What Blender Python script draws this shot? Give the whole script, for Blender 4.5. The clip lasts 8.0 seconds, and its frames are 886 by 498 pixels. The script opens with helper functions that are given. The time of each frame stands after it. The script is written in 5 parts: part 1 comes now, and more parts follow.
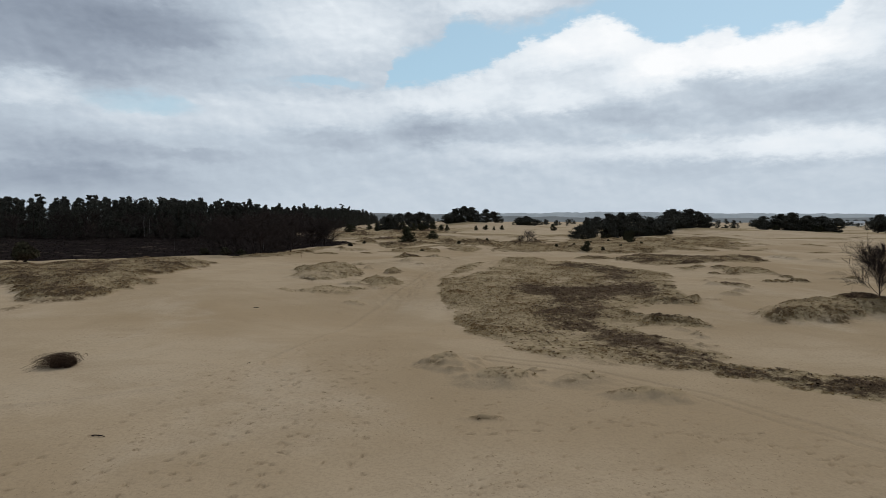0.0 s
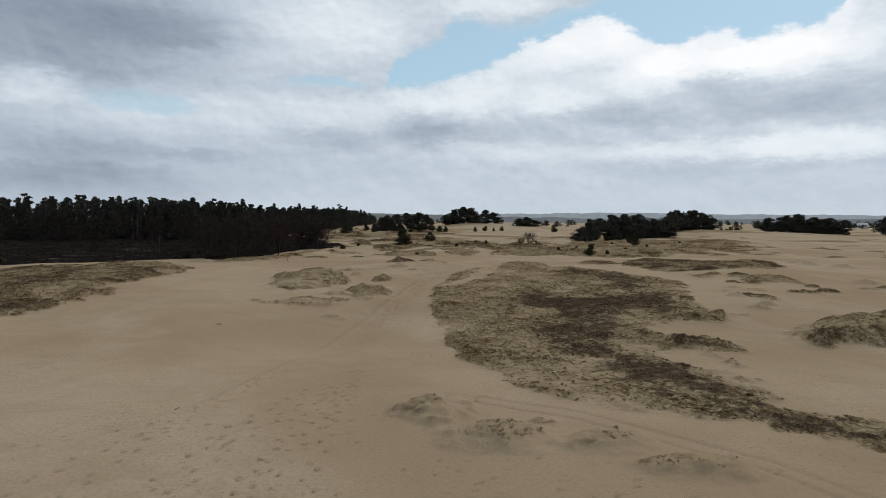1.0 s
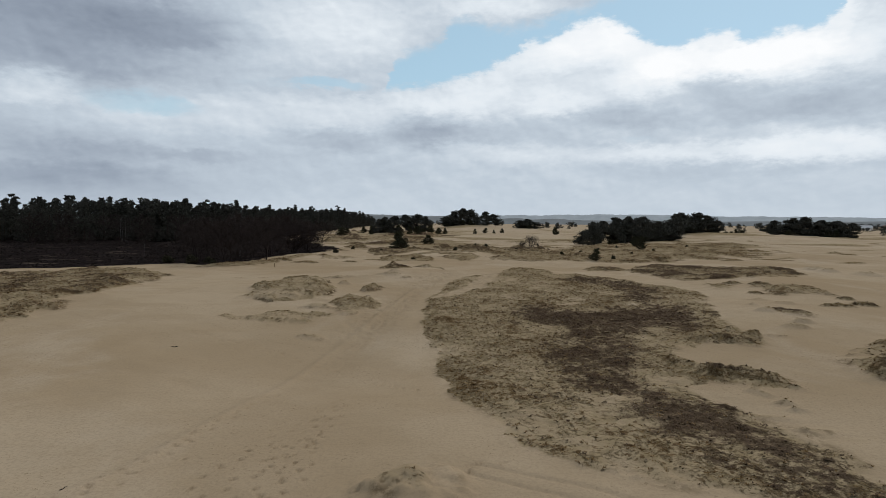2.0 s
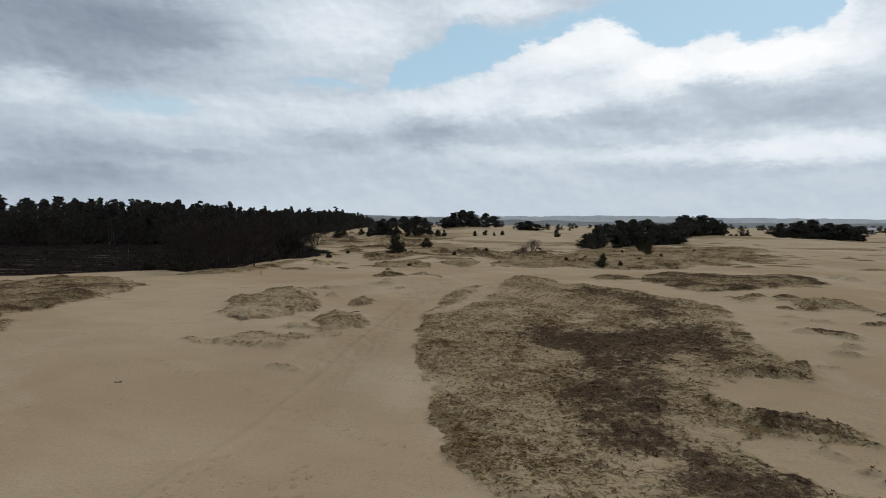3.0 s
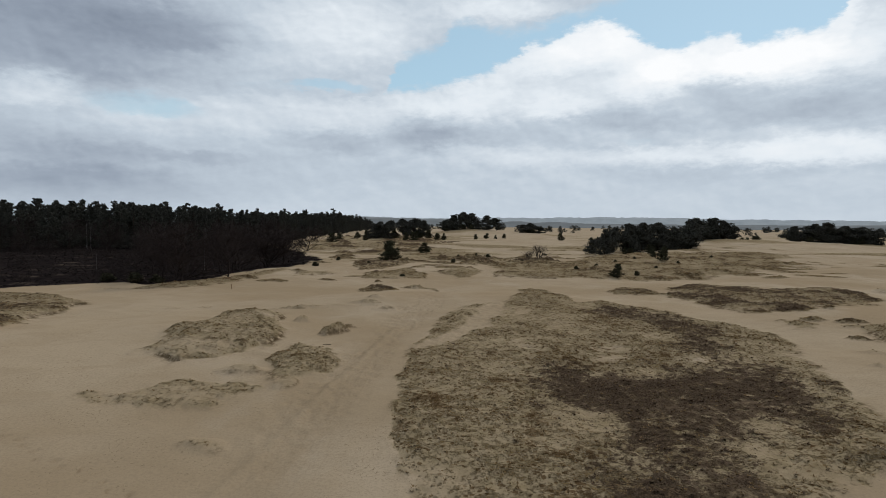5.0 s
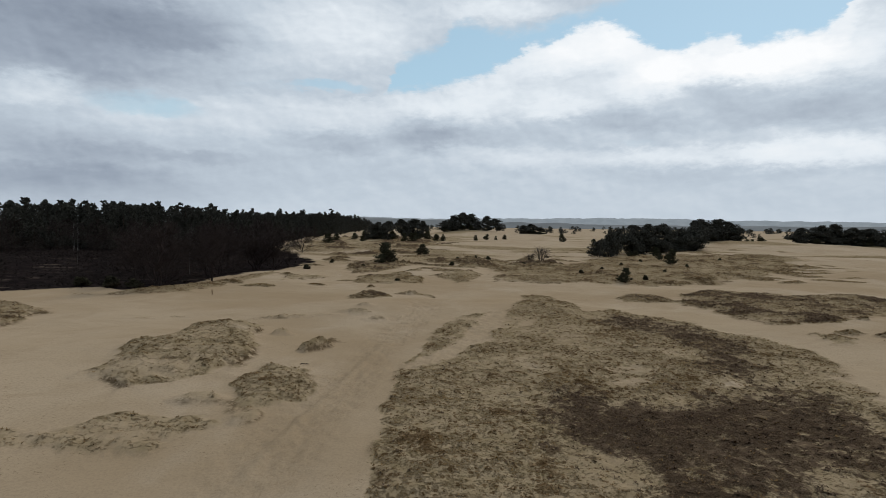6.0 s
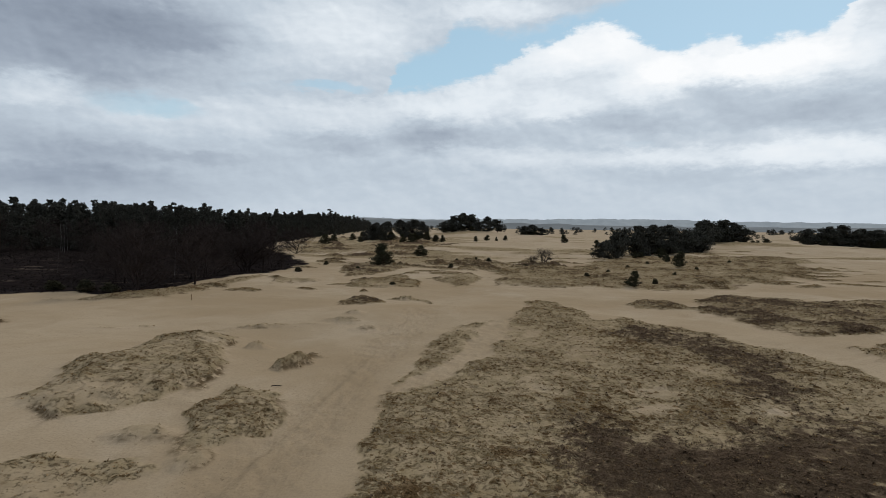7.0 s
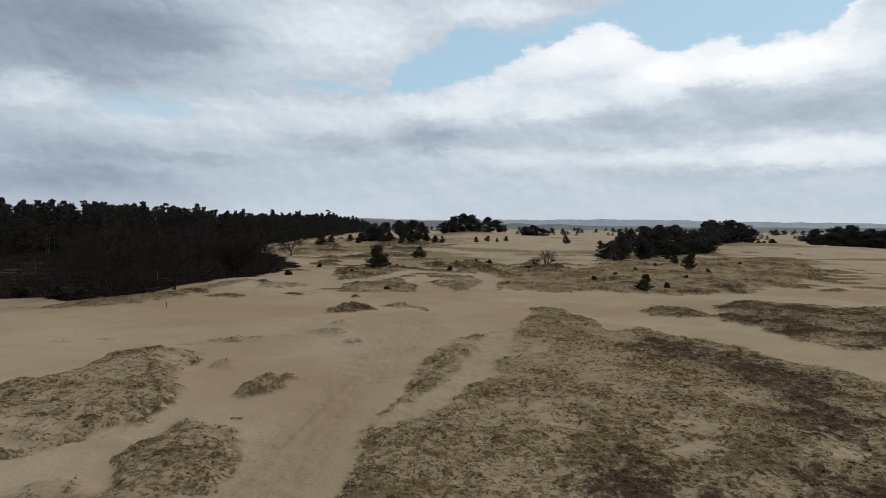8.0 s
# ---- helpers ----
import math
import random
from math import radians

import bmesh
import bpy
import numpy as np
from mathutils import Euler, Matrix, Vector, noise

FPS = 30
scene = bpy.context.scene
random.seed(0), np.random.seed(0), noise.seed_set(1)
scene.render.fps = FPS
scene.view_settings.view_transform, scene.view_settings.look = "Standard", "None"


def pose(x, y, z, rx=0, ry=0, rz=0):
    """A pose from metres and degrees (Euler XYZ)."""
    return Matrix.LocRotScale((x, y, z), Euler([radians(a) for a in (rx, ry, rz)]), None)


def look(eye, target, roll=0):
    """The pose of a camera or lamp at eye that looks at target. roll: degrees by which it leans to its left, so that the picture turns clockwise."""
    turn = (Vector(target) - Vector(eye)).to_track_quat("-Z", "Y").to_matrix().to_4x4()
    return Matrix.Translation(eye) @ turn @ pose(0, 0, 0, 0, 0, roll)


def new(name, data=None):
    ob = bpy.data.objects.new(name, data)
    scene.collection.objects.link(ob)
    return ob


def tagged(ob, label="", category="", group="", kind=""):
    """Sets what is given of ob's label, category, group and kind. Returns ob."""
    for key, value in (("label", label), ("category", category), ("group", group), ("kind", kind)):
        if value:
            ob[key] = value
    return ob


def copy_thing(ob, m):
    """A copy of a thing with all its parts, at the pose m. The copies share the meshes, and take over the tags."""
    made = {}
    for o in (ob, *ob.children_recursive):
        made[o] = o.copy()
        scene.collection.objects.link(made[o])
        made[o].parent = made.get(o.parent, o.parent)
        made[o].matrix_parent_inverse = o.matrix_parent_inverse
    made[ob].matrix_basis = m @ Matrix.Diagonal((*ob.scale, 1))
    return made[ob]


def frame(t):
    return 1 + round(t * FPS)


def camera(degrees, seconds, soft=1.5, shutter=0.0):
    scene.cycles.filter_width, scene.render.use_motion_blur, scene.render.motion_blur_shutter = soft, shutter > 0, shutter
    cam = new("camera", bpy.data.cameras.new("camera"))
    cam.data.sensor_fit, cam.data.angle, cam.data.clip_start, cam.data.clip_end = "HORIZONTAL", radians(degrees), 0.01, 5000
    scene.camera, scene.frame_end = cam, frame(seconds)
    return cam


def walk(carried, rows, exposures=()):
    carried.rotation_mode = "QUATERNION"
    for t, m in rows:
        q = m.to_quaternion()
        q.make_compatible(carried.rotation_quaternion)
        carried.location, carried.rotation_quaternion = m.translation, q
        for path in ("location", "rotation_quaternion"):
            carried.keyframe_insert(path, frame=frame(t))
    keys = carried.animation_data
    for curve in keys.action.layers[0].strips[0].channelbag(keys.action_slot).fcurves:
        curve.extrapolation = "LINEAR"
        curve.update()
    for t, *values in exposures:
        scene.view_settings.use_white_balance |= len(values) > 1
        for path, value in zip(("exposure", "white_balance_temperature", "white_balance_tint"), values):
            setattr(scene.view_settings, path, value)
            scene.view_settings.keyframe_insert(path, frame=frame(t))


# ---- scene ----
cam = camera(75.0, 8.0, soft=0.6)
# seconds, x, y, z, pitch, roll, yaw of a drone gliding forward over the dunes
PATH = [
    (0.0, -1.25, -16.01, 6.64, -3.20, -0.27, 0.40),
    (0.5, -0.91, -13.35, 6.71, -3.19, -0.33, 0.45),
    (1.0, -0.63, -10.55, 6.88, -3.16, -0.41, 0.40),
    (1.5, -0.39, -7.88, 6.97, -3.09, -0.48, 0.42),
    (3.0, 0.01, 0.00, 7.68, -2.96, -0.66, 0.41),
    (3.5, 0.13, 2.39, 7.89, -2.91, -0.68, 0.45),
    (4.0, 0.27, 4.87, 8.05, -2.85, -0.65, 0.48),
    (4.5, 0.38, 7.18, 8.14, -2.83, -0.64, 0.50),
    (6.0, 0.77, 14.33, 8.30, -2.77, -0.80, 0.50),
    (6.5, 0.89, 16.48, 8.31, -2.75, -0.86, 0.51),
    (7.0, 1.03, 18.84, 8.24, -2.70, -0.86, 0.54),
    (7.5, 1.15, 21.12, 8.19, -2.67, -0.83, 0.54),
    (8.0, 1.27, 23.60, 8.18, -2.63, -0.76, 0.57),
]
walk(cam, [(t, pose(x, y, z, 90 + p, r, w)) for t, x, y, z, p, r, w in PATH])

# ---------------------------------------------------------------- sky and sun
SUN_AZ, SUN_EL = 34.0, 38.0  # degrees to the right of north (+y), and up
# openings of blue between the clouds, and lighter or darker parts of the cloud deck:
# azimuth, elevation, half width, half height in degrees, strength
# foot of the upper clouds and head of the great heap below them, between which the blue opens: azimuth, elevation
UPPER = [(-60, 0), (-7, 9), (-5.8, 14.4), (-5.3, 15.5), (-4, 16.1), (-0.9, 17.2), (-0.2, 18.6), (0.9, 19.2), (4.2, 18.3), (8, 18.6), (11.2, 19.4), (13.8, 20.0),
         (19, 21.5), (26, 24), (37, 26), (60, 20), (80, 0)]
HEAP = [(-60, 8), (-10.5, 10.4), (-5.1, 12.1), (-0.4, 12.7), (2.1, 13.2), (4.3, 14.1), (5.9, 15.1), (7, 16.3), (10.2, 16.5), (11.8, 17.6), (14.3, 18.0), (16.9, 17.1),
        (19.4, 15.5), (21.3, 14.9), (23.6, 15.8), (25.4, 15.8), (26.8, 14.8), (30.1, 15.4), (32.5, 15.5), (33.8, 16.6), (34.8, 19.5), (37.5, 21), (42, 19), (60, 17)]
# smaller rifts, half veiled: azimuth, elevation, half width, half height in degrees, strength
GAPS = [(-11.6, 12.6, 3.6, 0.6, 0.75), (-28.5, 9.7, 4.2, 1.1, 0.52), (-24.5, 9.4, 2.4, 0.7, 0.25), (18, 7.4, 2.0, 0.4, 0.25), (-18, 12.2, 3.0, 0.5, 0.25)]
TONES_WEST = [
    (-35.0, 14.8, 11.5, 4.4, -0.24), (-22.0, 4.2, 15.0, 2.6, -0.05), (-31.6, 17.0, 5.2, 1.7, -0.06), (-24.2, 16.0, 5.8, 2.3, -0.10),
    (-22.4, 15.0, 2.9, 0.7, -0.03), (-26.1, 13.7, 4.2, 0.6, 0.05), (-20.0, 14.6, 4.5, 0.8, 0.06),
    (-10.7, 17.2, 7.1, 2.6, 0.10), (-8.6, 18.3, 4.4, 2.4, 0.05), (-35.6, 10.3, 2.9, 1.1, 0.16),
    (-33.3, 8.9, 5.0, 1.3, 0.02), (-36.4, 5.5, 7.5, 3.1, -0.12), (-28.8, 5.6, 5.4, 0.7, -0.05),
    (-22.5, 5.6, 3.9, 0.6, -0.07), (-12.8, 10.8, 14.2, 0.7, 0.05), (-11.2, 7.4, 5.2, 0.9, -0.10),
    (-2.7, 8.5, 3.3, 1.3, -0.12), (-33.0, 2.2, 10.5, 2.0, -0.24), (-8.5, 9.4, 6.6, 0.7, 0.04),
]
TONES_EAST = [
    (14.5, 16.2, 3.6, 1.6, 0.16), (9.5, 15.2, 2.7, 1.2, 0.08), (14.3, 13.6, 6.5, 2.4, 0.10), (18.2, 12.6, 2.6, 1.3, 0.16),
    (22.5, 13.8, 5.3, 1.2, 0.18), (30.1, 13.6, 4.6, 1.4, 0.24), (35.5, 14.3, 2.1, 1.9, 0.12), (25.5, 11.2, 3.2, 1.3, -0.07),
    (34.6, 10.0, 4.2, 1.3, -0.11), (29.6, 9.8, 3.4, 1.2, -0.07), (24.6, 8.9, 7.0, 0.7, -0.06), (6.5, 9.0, 5.6, 1.2, -0.03),
    (1.0, 8.1, 4.3, 0.8, -0.07), (4.6, 11.4, 7.6, 1.6, 0.12), (11.2, 10.8, 3.2, 0.9, 0.10), (17.5, 9.6, 4.0, 0.8, -0.06),
    (32.5, 6.2, 5.6, 1.2, 0.20), (22.0, 6.2, 6.4, 0.8, 0.12), (9.3, 6.3, 8.2, 0.9, 0.08), (4.7, 19.8, 5.4, 1.0, 0.14), (28.0, 4.6, 11.8, 0.5, -0.04), (30.0, 13.0, 9.0, 5.0, 0.05),
]


class Nodes:
    """Short hand for building a node tree."""

    def __init__(self, tree):
        self.tree = tree
        tree.nodes.clear()

    def add(self, kind, **values):
        n = self.tree.nodes.new(kind)
        for key, v in values.items():
            setattr(n, key, v)
        return n

    def link(self, a, b):
        self.tree.links.new(a, b)

    def feed(self, socket, v):
        if isinstance(v, bpy.types.NodeSocket):
            self.link(v, socket)
        elif v is not None:
            socket.default_value = v

    def math(self, op, a, b=None, c=None, clamp=False):
        n = self.add("ShaderNodeMath", operation=op, use_clamp=clamp)
        for s, v in zip(n.inputs, (a, b, c)):
            self.feed(s, v)
        return n.outputs[0]

    def vec(self, op, a, b=None, c=None):
        n = self.add("ShaderNodeVectorMath", operation=op)
        for s, v in zip(n.inputs, (a, b, c)):
            self.feed(s, v)
        return n.outputs["Value"] if op in ("DOT_PRODUCT", "LENGTH") else n.outputs[0]

    def noise(self, vector, scale, detail=4.0, rough=0.55, distort=0.0, colour=False):
        n = self.add("ShaderNodeTexNoise")
        self.feed(n.inputs["Vector"], vector)
        self.feed(n.inputs["Scale"], scale)
        self.feed(n.inputs["Detail"], detail)
        self.feed(n.inputs["Roughness"], rough)
        self.feed(n.inputs["Distortion"], distort)
        return n.outputs["Color"] if colour else n.outputs["Fac"]

    def span(self, v, a, b, c=0.0, d=1.0, smooth=True):
        n = self.add("ShaderNodeMapRange", interpolation_type="SMOOTHSTEP" if smooth else "LINEAR")
        for s, x in zip(n.inputs[:5], (v, a, b, c, d)):
            self.feed(s, x)
        return n.outputs[0]

    def mix(self, f, a, b, blend="MIX"):
        n = self.add("ShaderNodeMix", data_type="RGBA", blend_type=blend)
        self.feed(n.inputs[0], f)
        for s, v in ((n.inputs[6], a), (n.inputs[7], b)):
            self.feed(s, (*v, 1.0) if isinstance(v, tuple) and len(v) == 3 else v)
        return n.outputs[2]

    def ramp(self, f, stops):
        n = self.add("ShaderNodeValToRGB")
        el = n.color_ramp.elements
        while len(el) < len(stops):
            el.new(0.5)
        for e, (p, c) in zip(el, stops):
            e.position, e.color = p, (*c, 1.0)
        self.feed(n.inputs[0], f)
        return n.outputs[0]

    def attr(self, name):
        return self.add("ShaderNodeAttribute", attribute_name=name).outputs["Fac"]


world = bpy.data.worlds.new("cloudy_sky")
scene.world = world
world.use_nodes = True
wn = Nodes(world.node_tree)
heading = wn.vec("NORMALIZE", wn.add("ShaderNodeTexCoord").outputs["Generated"])
sep = wn.add("ShaderNodeSeparateXYZ")
wn.link(heading, sep.inputs[0])
azimuth = wn.math("MULTIPLY", wn.math("ARCTAN2", sep.outputs[0], sep.outputs[1]), 180 / math.pi)
elevation = wn.math("MULTIPLY", wn.math("ARCSINE", sep.outputs[2]), 180 / math.pi)
comb = wn.add("ShaderNodeCombineXYZ")
wn.link(azimuth, comb.inputs[0])
wn.link(elevation, comb.inputs[1])
plain = comb.outputs[0]
flat = wn.vec("MULTIPLY", plain, (1.0, 2.2, 1.0))
puff = wn.vec("SUBTRACT", wn.noise(flat, 0.22, 6.0, 0.62, colour=True), (0.5, 0.5, 0.5))
crisp = wn.vec("SUBTRACT", wn.noise(flat, 0.75, 6.0, 0.62, colour=True), (0.5, 0.5, 0.5))
warped = wn.vec("MULTIPLY_ADD", puff, (3.0, 1.9, 0.0), plain)
warped = wn.vec("MULTIPLY_ADD", crisp, (1.6, 1.5, 0.0), warped)


def skyline(rows, along):
    """The elevation of a cloud's margin at an azimuth, over 30 degrees."""
    return wn.ramp(wn.span(along, -60.0, 80.0, smooth=False), [((az + 60) / 140, (el / 30,) * 3) for az, el in rows])


def blobs(rows, start):
    total = start
    for az, el, w, h, s in rows:
        p = wn.vec("MULTIPLY_ADD", warped, (1 / w, 1 / h, 0.0), (-az / w, -el / h, 0.0))
        fall = wn.math("POWER", 0.5, wn.math("POWER", wn.vec("DOT_PRODUCT", p, p), 1.7))
        total = wn.math("MULTIPLY_ADD", fall, s, total)
    return total


billow = wn.noise(flat, 0.16, 8.0, 0.6, 0.4)
haze = wn.noise(wn.vec("MULTIPLY", plain, (0.05, 0.34, 1.0)), 1.0, 5.0, 0.55)
parts = wn.add("ShaderNodeSeparateXYZ")
wn.link(warped, parts.inputs[0])
over = wn.math("SUBTRACT", parts.outputs[1], wn.math("MULTIPLY", skyline(HEAP, parts.outputs[0]), 30.0))  # degrees above the heap
below = wn.math("SUBTRACT", wn.math("MULTIPLY", skyline(UPPER, parts.outputs[0]), 30.0), parts.outputs[1])
gap = wn.math("MULTIPLY", wn.span(over, -0.15, 0.75), wn.span(below, -0.3, 1.3))
rifts = blobs(GAPS, wn.math("MULTIPLY", wn.math("SUBTRACT", billow, 0.56), 0.5))
gap = wn.math("MAXIMUM", gap, wn.span(rifts, 0.1, 0.8, 0.0, 0.75))
heads = wn.math("MULTIPLY", wn.span(over, -4.2, -0.2), wn.span(over, 0.9, 0.1))  # the sunlit head of the heap
heads = wn.math("MULTIPLY", heads, wn.span(azimuth, -4.0, 12.0, 0.05, 0.19))
tone = blobs(TONES_WEST + TONES_EAST, wn.math("ADD", heads, 0.57))
tone = wn.math("MULTIPLY_ADD", wn.math("SUBTRACT", billow, 0.5), 0.11, tone)
heaped = wn.vec("MULTIPLY", plain, (1.0, 1.7, 1.0))
# tops of the heaps catch the light, their undersides stay grey
for size, lift, gain in ((0.11, 1.6, 0.10), (0.30, 0.7, 0.12), (0.8, 0.3, 0.07)):
    body = wn.noise(heaped, size, 4.0, 0.48, 0.5)
    above = wn.noise(wn.vec("ADD", heaped, (0.4, lift * 1.7, 0.0)), size, 4.0, 0.48, 0.5)
    tone = wn.math("MULTIPLY_ADD", wn.math("SUBTRACT", body, above), gain, tone)
tone = wn.math("MULTIPLY_ADD", wn.math("SUBTRACT", haze, 0.5), 0.08, tone)
low = wn.span(elevation, 0.0, 7.0, 0.6, 0.0)  # the deck evens out towards the horizon
tone = wn.math("ADD", wn.math("MULTIPLY", tone, wn.math("SUBTRACT", 1.0, low)), wn.math("MULTIPLY", low, 0.59))
cloud = wn.ramp(tone, [(0.18, (0.205, 0.245, 0.315)), (0.36, (0.325, 0.380, 0.460)), (0.56, (0.52, 0.595, 0.675)),
                       (0.74, (0.77, 0.83, 0.885)), (0.98, (0.97, 0.985, 1.0))])
nishita = wn.add("ShaderNodeTexSky", sky_type="NISHITA", sun_disc=False, sun_elevation=radians(SUN_EL),
                 sun_rotation=radians(SUN_AZ), air_density=1.0, dust_density=0.2, ozone_density=1.6)
SKY_STRENGTH = 0.1
lit = wn.vec("MULTIPLY", cloud, (1 / SKY_STRENGTH,) * 3)
blue = wn.mix(0.6, nishita.outputs[0], (4.6, 6.7, 7.6))
bg = wn.add("ShaderNodeBackground")
wn.link(wn.mix(gap, lit, blue), bg.inputs[0])
bg.inputs[1].default_value = SKY_STRENGTH
wout = wn.add("ShaderNodeOutputWorld")
wn.link(bg.outputs[0], wout.inputs[0])

sun = new("sun", bpy.data.lights.new("sun", "SUN"))
sun.data.energy, sun.data.angle, sun.data.color = 1.5, radians(10), (1.0, 0.94, 0.85)
sun.matrix_world = look((60, 90, 85), (60 - math.sin(radians(SUN_AZ)), 90 - math.cos(radians(SUN_AZ)), 85 - math.tan(radians(SUN_EL))))
scene.view_settings.exposure = 0.0


# ---------------------------------------------------------------- materials
def material(name):
    m = bpy.data.materials.new(name)
    m.use_nodes = True
    k = Nodes(m.node_tree)
    k.shader = k.add("ShaderNodeBsdfPrincipled")
    k.out = k.add("ShaderNodeOutputMaterial")
    k.link(k.shader.outputs[0], k.out.inputs[0])
    k.place = k.add("ShaderNodeTexCoord").outputs["Object"]
    return m, k


def finish(k, colour, rough=0.9, height=None, strength=0.4, distance=0.02, gloss=0.2):
    k.feed(k.shader.inputs["Base Color"], colour)
    k.feed(k.shader.inputs["Roughness"], rough)
    k.feed(k.shader.inputs["Specular IOR Level"], gloss)
    if height is not None:
        b = k.add("ShaderNodeBump")
        k.feed(b.inputs["Height"], height)
        b.inputs["Strength"].default_value, b.inputs["Distance"].default_value = strength, distance
        k.link(b.outputs[0], k.shader.inputs["Normal"])


def ground_material():
    m, k = material("dune_ground")
    p = k.place
    veg, dark, heath, trod = k.attr("veg"), k.attr("moss"), k.attr("heath"), k.attr("trod")
    # blown sand: broad drifts, fine grain
    drift = k.noise(p, 0.06, 4.0, 0.5)
    grain = k.noise(p, 9.0, 5.0, 0.7)
    streak = k.noise(k.vec("MULTIPLY", p, (0.8, 1.1, 1.0)), 0.35, 6.0, 0.62, 0.8)
    sand = k.mix(k.span(drift, 0.35, 0.65), (0.284, 0.209, 0.131), (0.346, 0.266, 0.179))
    blown_haze = k.span(k.noise(k.vec("MULTIPLY", p, (1.0, 0.6, 1.0)), 0.11, 5.0, 0.6, 0.4), 0.50, 0.70, 0.0, 0.6)
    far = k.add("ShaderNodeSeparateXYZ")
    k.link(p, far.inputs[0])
    blown_haze = k.math("ADD", blown_haze, k.span(far.outputs[1], 70.0, 200.0, 0.0, 0.4), clamp=True)  # paler with distance: air haze painted into the far sand
    sand = k.mix(blown_haze, sand, (0.385, 0.308, 0.222))  # freshly blown, paler sheets, and the painted haze
    sand = k.mix(k.span(streak, 0.42, 0.72, 0.0, 0.40), sand, (0.252, 0.184, 0.114))
    sand = k.mix(k.span(grain, 0.42, 0.66, 0.0, 0.38), sand, (0.21, 0.155, 0.104))
    speck = k.span(k.noise(p, 6.5, 3.0, 0.8), 0.60, 0.67, 0.0, 0.8)
    sand = k.mix(k.math("MULTIPLY", speck, k.span(k.noise(p, 0.22, 3.0, 0.6), 0.45, 0.6)), sand, (0.170, 0.120, 0.074))
    worn = k.noise(k.vec("MULTIPLY", p, (1.5, 0.9, 1.0)), 4.6, 6.0, 0.76)
    sand = k.mix(k.math("MULTIPLY", trod, k.span(worn, 0.50, 0.64, 0.0, 0.6)), sand, (0.230, 0.163, 0.098))
    # dry grass and lichen: small brown clumps over dull sand, close or sparse
    lump, rim = k.attr("lump"), k.attr("rim")
    tuft = k.noise(p, 2.6, 7.0, 0.72)
    fleck = k.noise(p, 8.5, 5.0, 0.74)
    patchy = k.noise(k.vec("ADD", p, (31.0, -17.0, 0.0)), 0.45, 5.0, 0.62)
    hue = k.noise(p, 0.5, 4.0, 0.6)
    thatch = k.mix(k.span(fleck, 0.36, 0.62), (0.108, 0.064, 0.026), (0.220, 0.143, 0.064))
    thatch = k.mix(k.span(hue, 0.42, 0.62, 0.0, 0.6), thatch, (0.190, 0.120, 0.050))
    litter = k.mix(k.span(k.noise(p, 1.4, 5.0, 0.65), 0.36, 0.62), (0.200, 0.149, 0.083), (0.268, 0.205, 0.126))
    base = k.mix(k.span(veg, 0.12, 0.55, 0.0, 0.85), sand, litter)
    cover = k.math("MULTIPLY_ADD", k.math("SUBTRACT", patchy, 0.5), 0.45, k.math("MULTIPLY", veg, 0.60))
    cover = k.math("ADD", cover, k.math("MULTIPLY", k.math("SUBTRACT", tuft, 0.5), 1.5))
    cover = k.math("ADD", cover, k.math("MULTIPLY", k.math("SUBTRACT", fleck, 0.5), 1.5))
    shown = k.span(veg, 0.08, 0.3)
    colour = k.mix(k.math("MULTIPLY", k.span(cover, 0.47, 0.66, 0.0, 0.78), shown), base, thatch)
    # dark clumps standing on it, closing up to moss and crowberry in the hollows
    moss = k.mix(k.span(fleck, 0.35, 0.65), (0.050, 0.034, 0.023), (0.118, 0.080, 0.052))
    bunch = k.mix(k.span(fleck, 0.35, 0.65), (0.066, 0.038, 0.018), (0.134, 0.081, 0.037))
    bunch = k.mix(k.span(dark, 0.15, 0.45), bunch, moss)
    clump = k.math("ADD", lump, k.math("MULTIPLY", k.math("SUBTRACT", fleck, 0.5), 1.2))
    clump = k.math("ADD", clump, k.math("MULTIPLY", k.math("SUBTRACT", patchy, 0.5), 0.8))
    clump = k.math("MULTIPLY_ADD", dark, 0.35, clump)
    clump = k.math("MULTIPLY", k.span(clump, 0.68, 0.80), k.span(veg, 0.42, 0.72, 0.0, 0.85))
    colour = k.mix(clump, colour, bunch)
    cell = k.add("ShaderNodeTexVoronoi", feature="F1")
    k.feed(cell.inputs["Vector"], k.vec("MULTIPLY_ADD", k.vec("SUBTRACT", k.noise(p, 3.0, 3.0, 0.6, colour=True), (0.5, 0.5, 0.5)), (0.5, 0.5, 0.0), p))
    k.feed(cell.inputs["Scale"], 2.6)
    pick = k.add("ShaderNodeSeparateColor")
    k.link(cell.outputs["Color"], pick.inputs[0])
    some = k.math("LESS_THAN", pick.outputs[0], k.math("MULTIPLY_ADD", k.math("SUBTRACT", patchy, 0.5), 1.6, k.math("MULTIPLY_ADD", dark, 0.3, 0.48)))
    size = k.math("MULTIPLY_ADD", pick.outputs[1], 0.24, 0.18)
    ring = k.math("SUBTRACT", k.math("ADD", cell.outputs["Distance"], k.math("MULTIPLY", k.math("SUBTRACT", fleck, 0.5), 0.45)), size)
    # a finer sowing of small clumps over all the grass
    seed = k.add("ShaderNodeTexVoronoi", feature="F1")
    k.feed(seed.inputs["Vector"], k.vec("MULTIPLY_ADD", k.vec("SUBTRACT", k.noise(p, 5.0, 3.0, 0.6, colour=True), (0.5, 0.5, 0.5)), (0.3, 0.3, 0.0), p))
    k.feed(seed.inputs["Scale"], 4.4)
    draw = k.add("ShaderNodeSeparateColor")
    k.link(seed.outputs["Color"], draw.inputs[0])
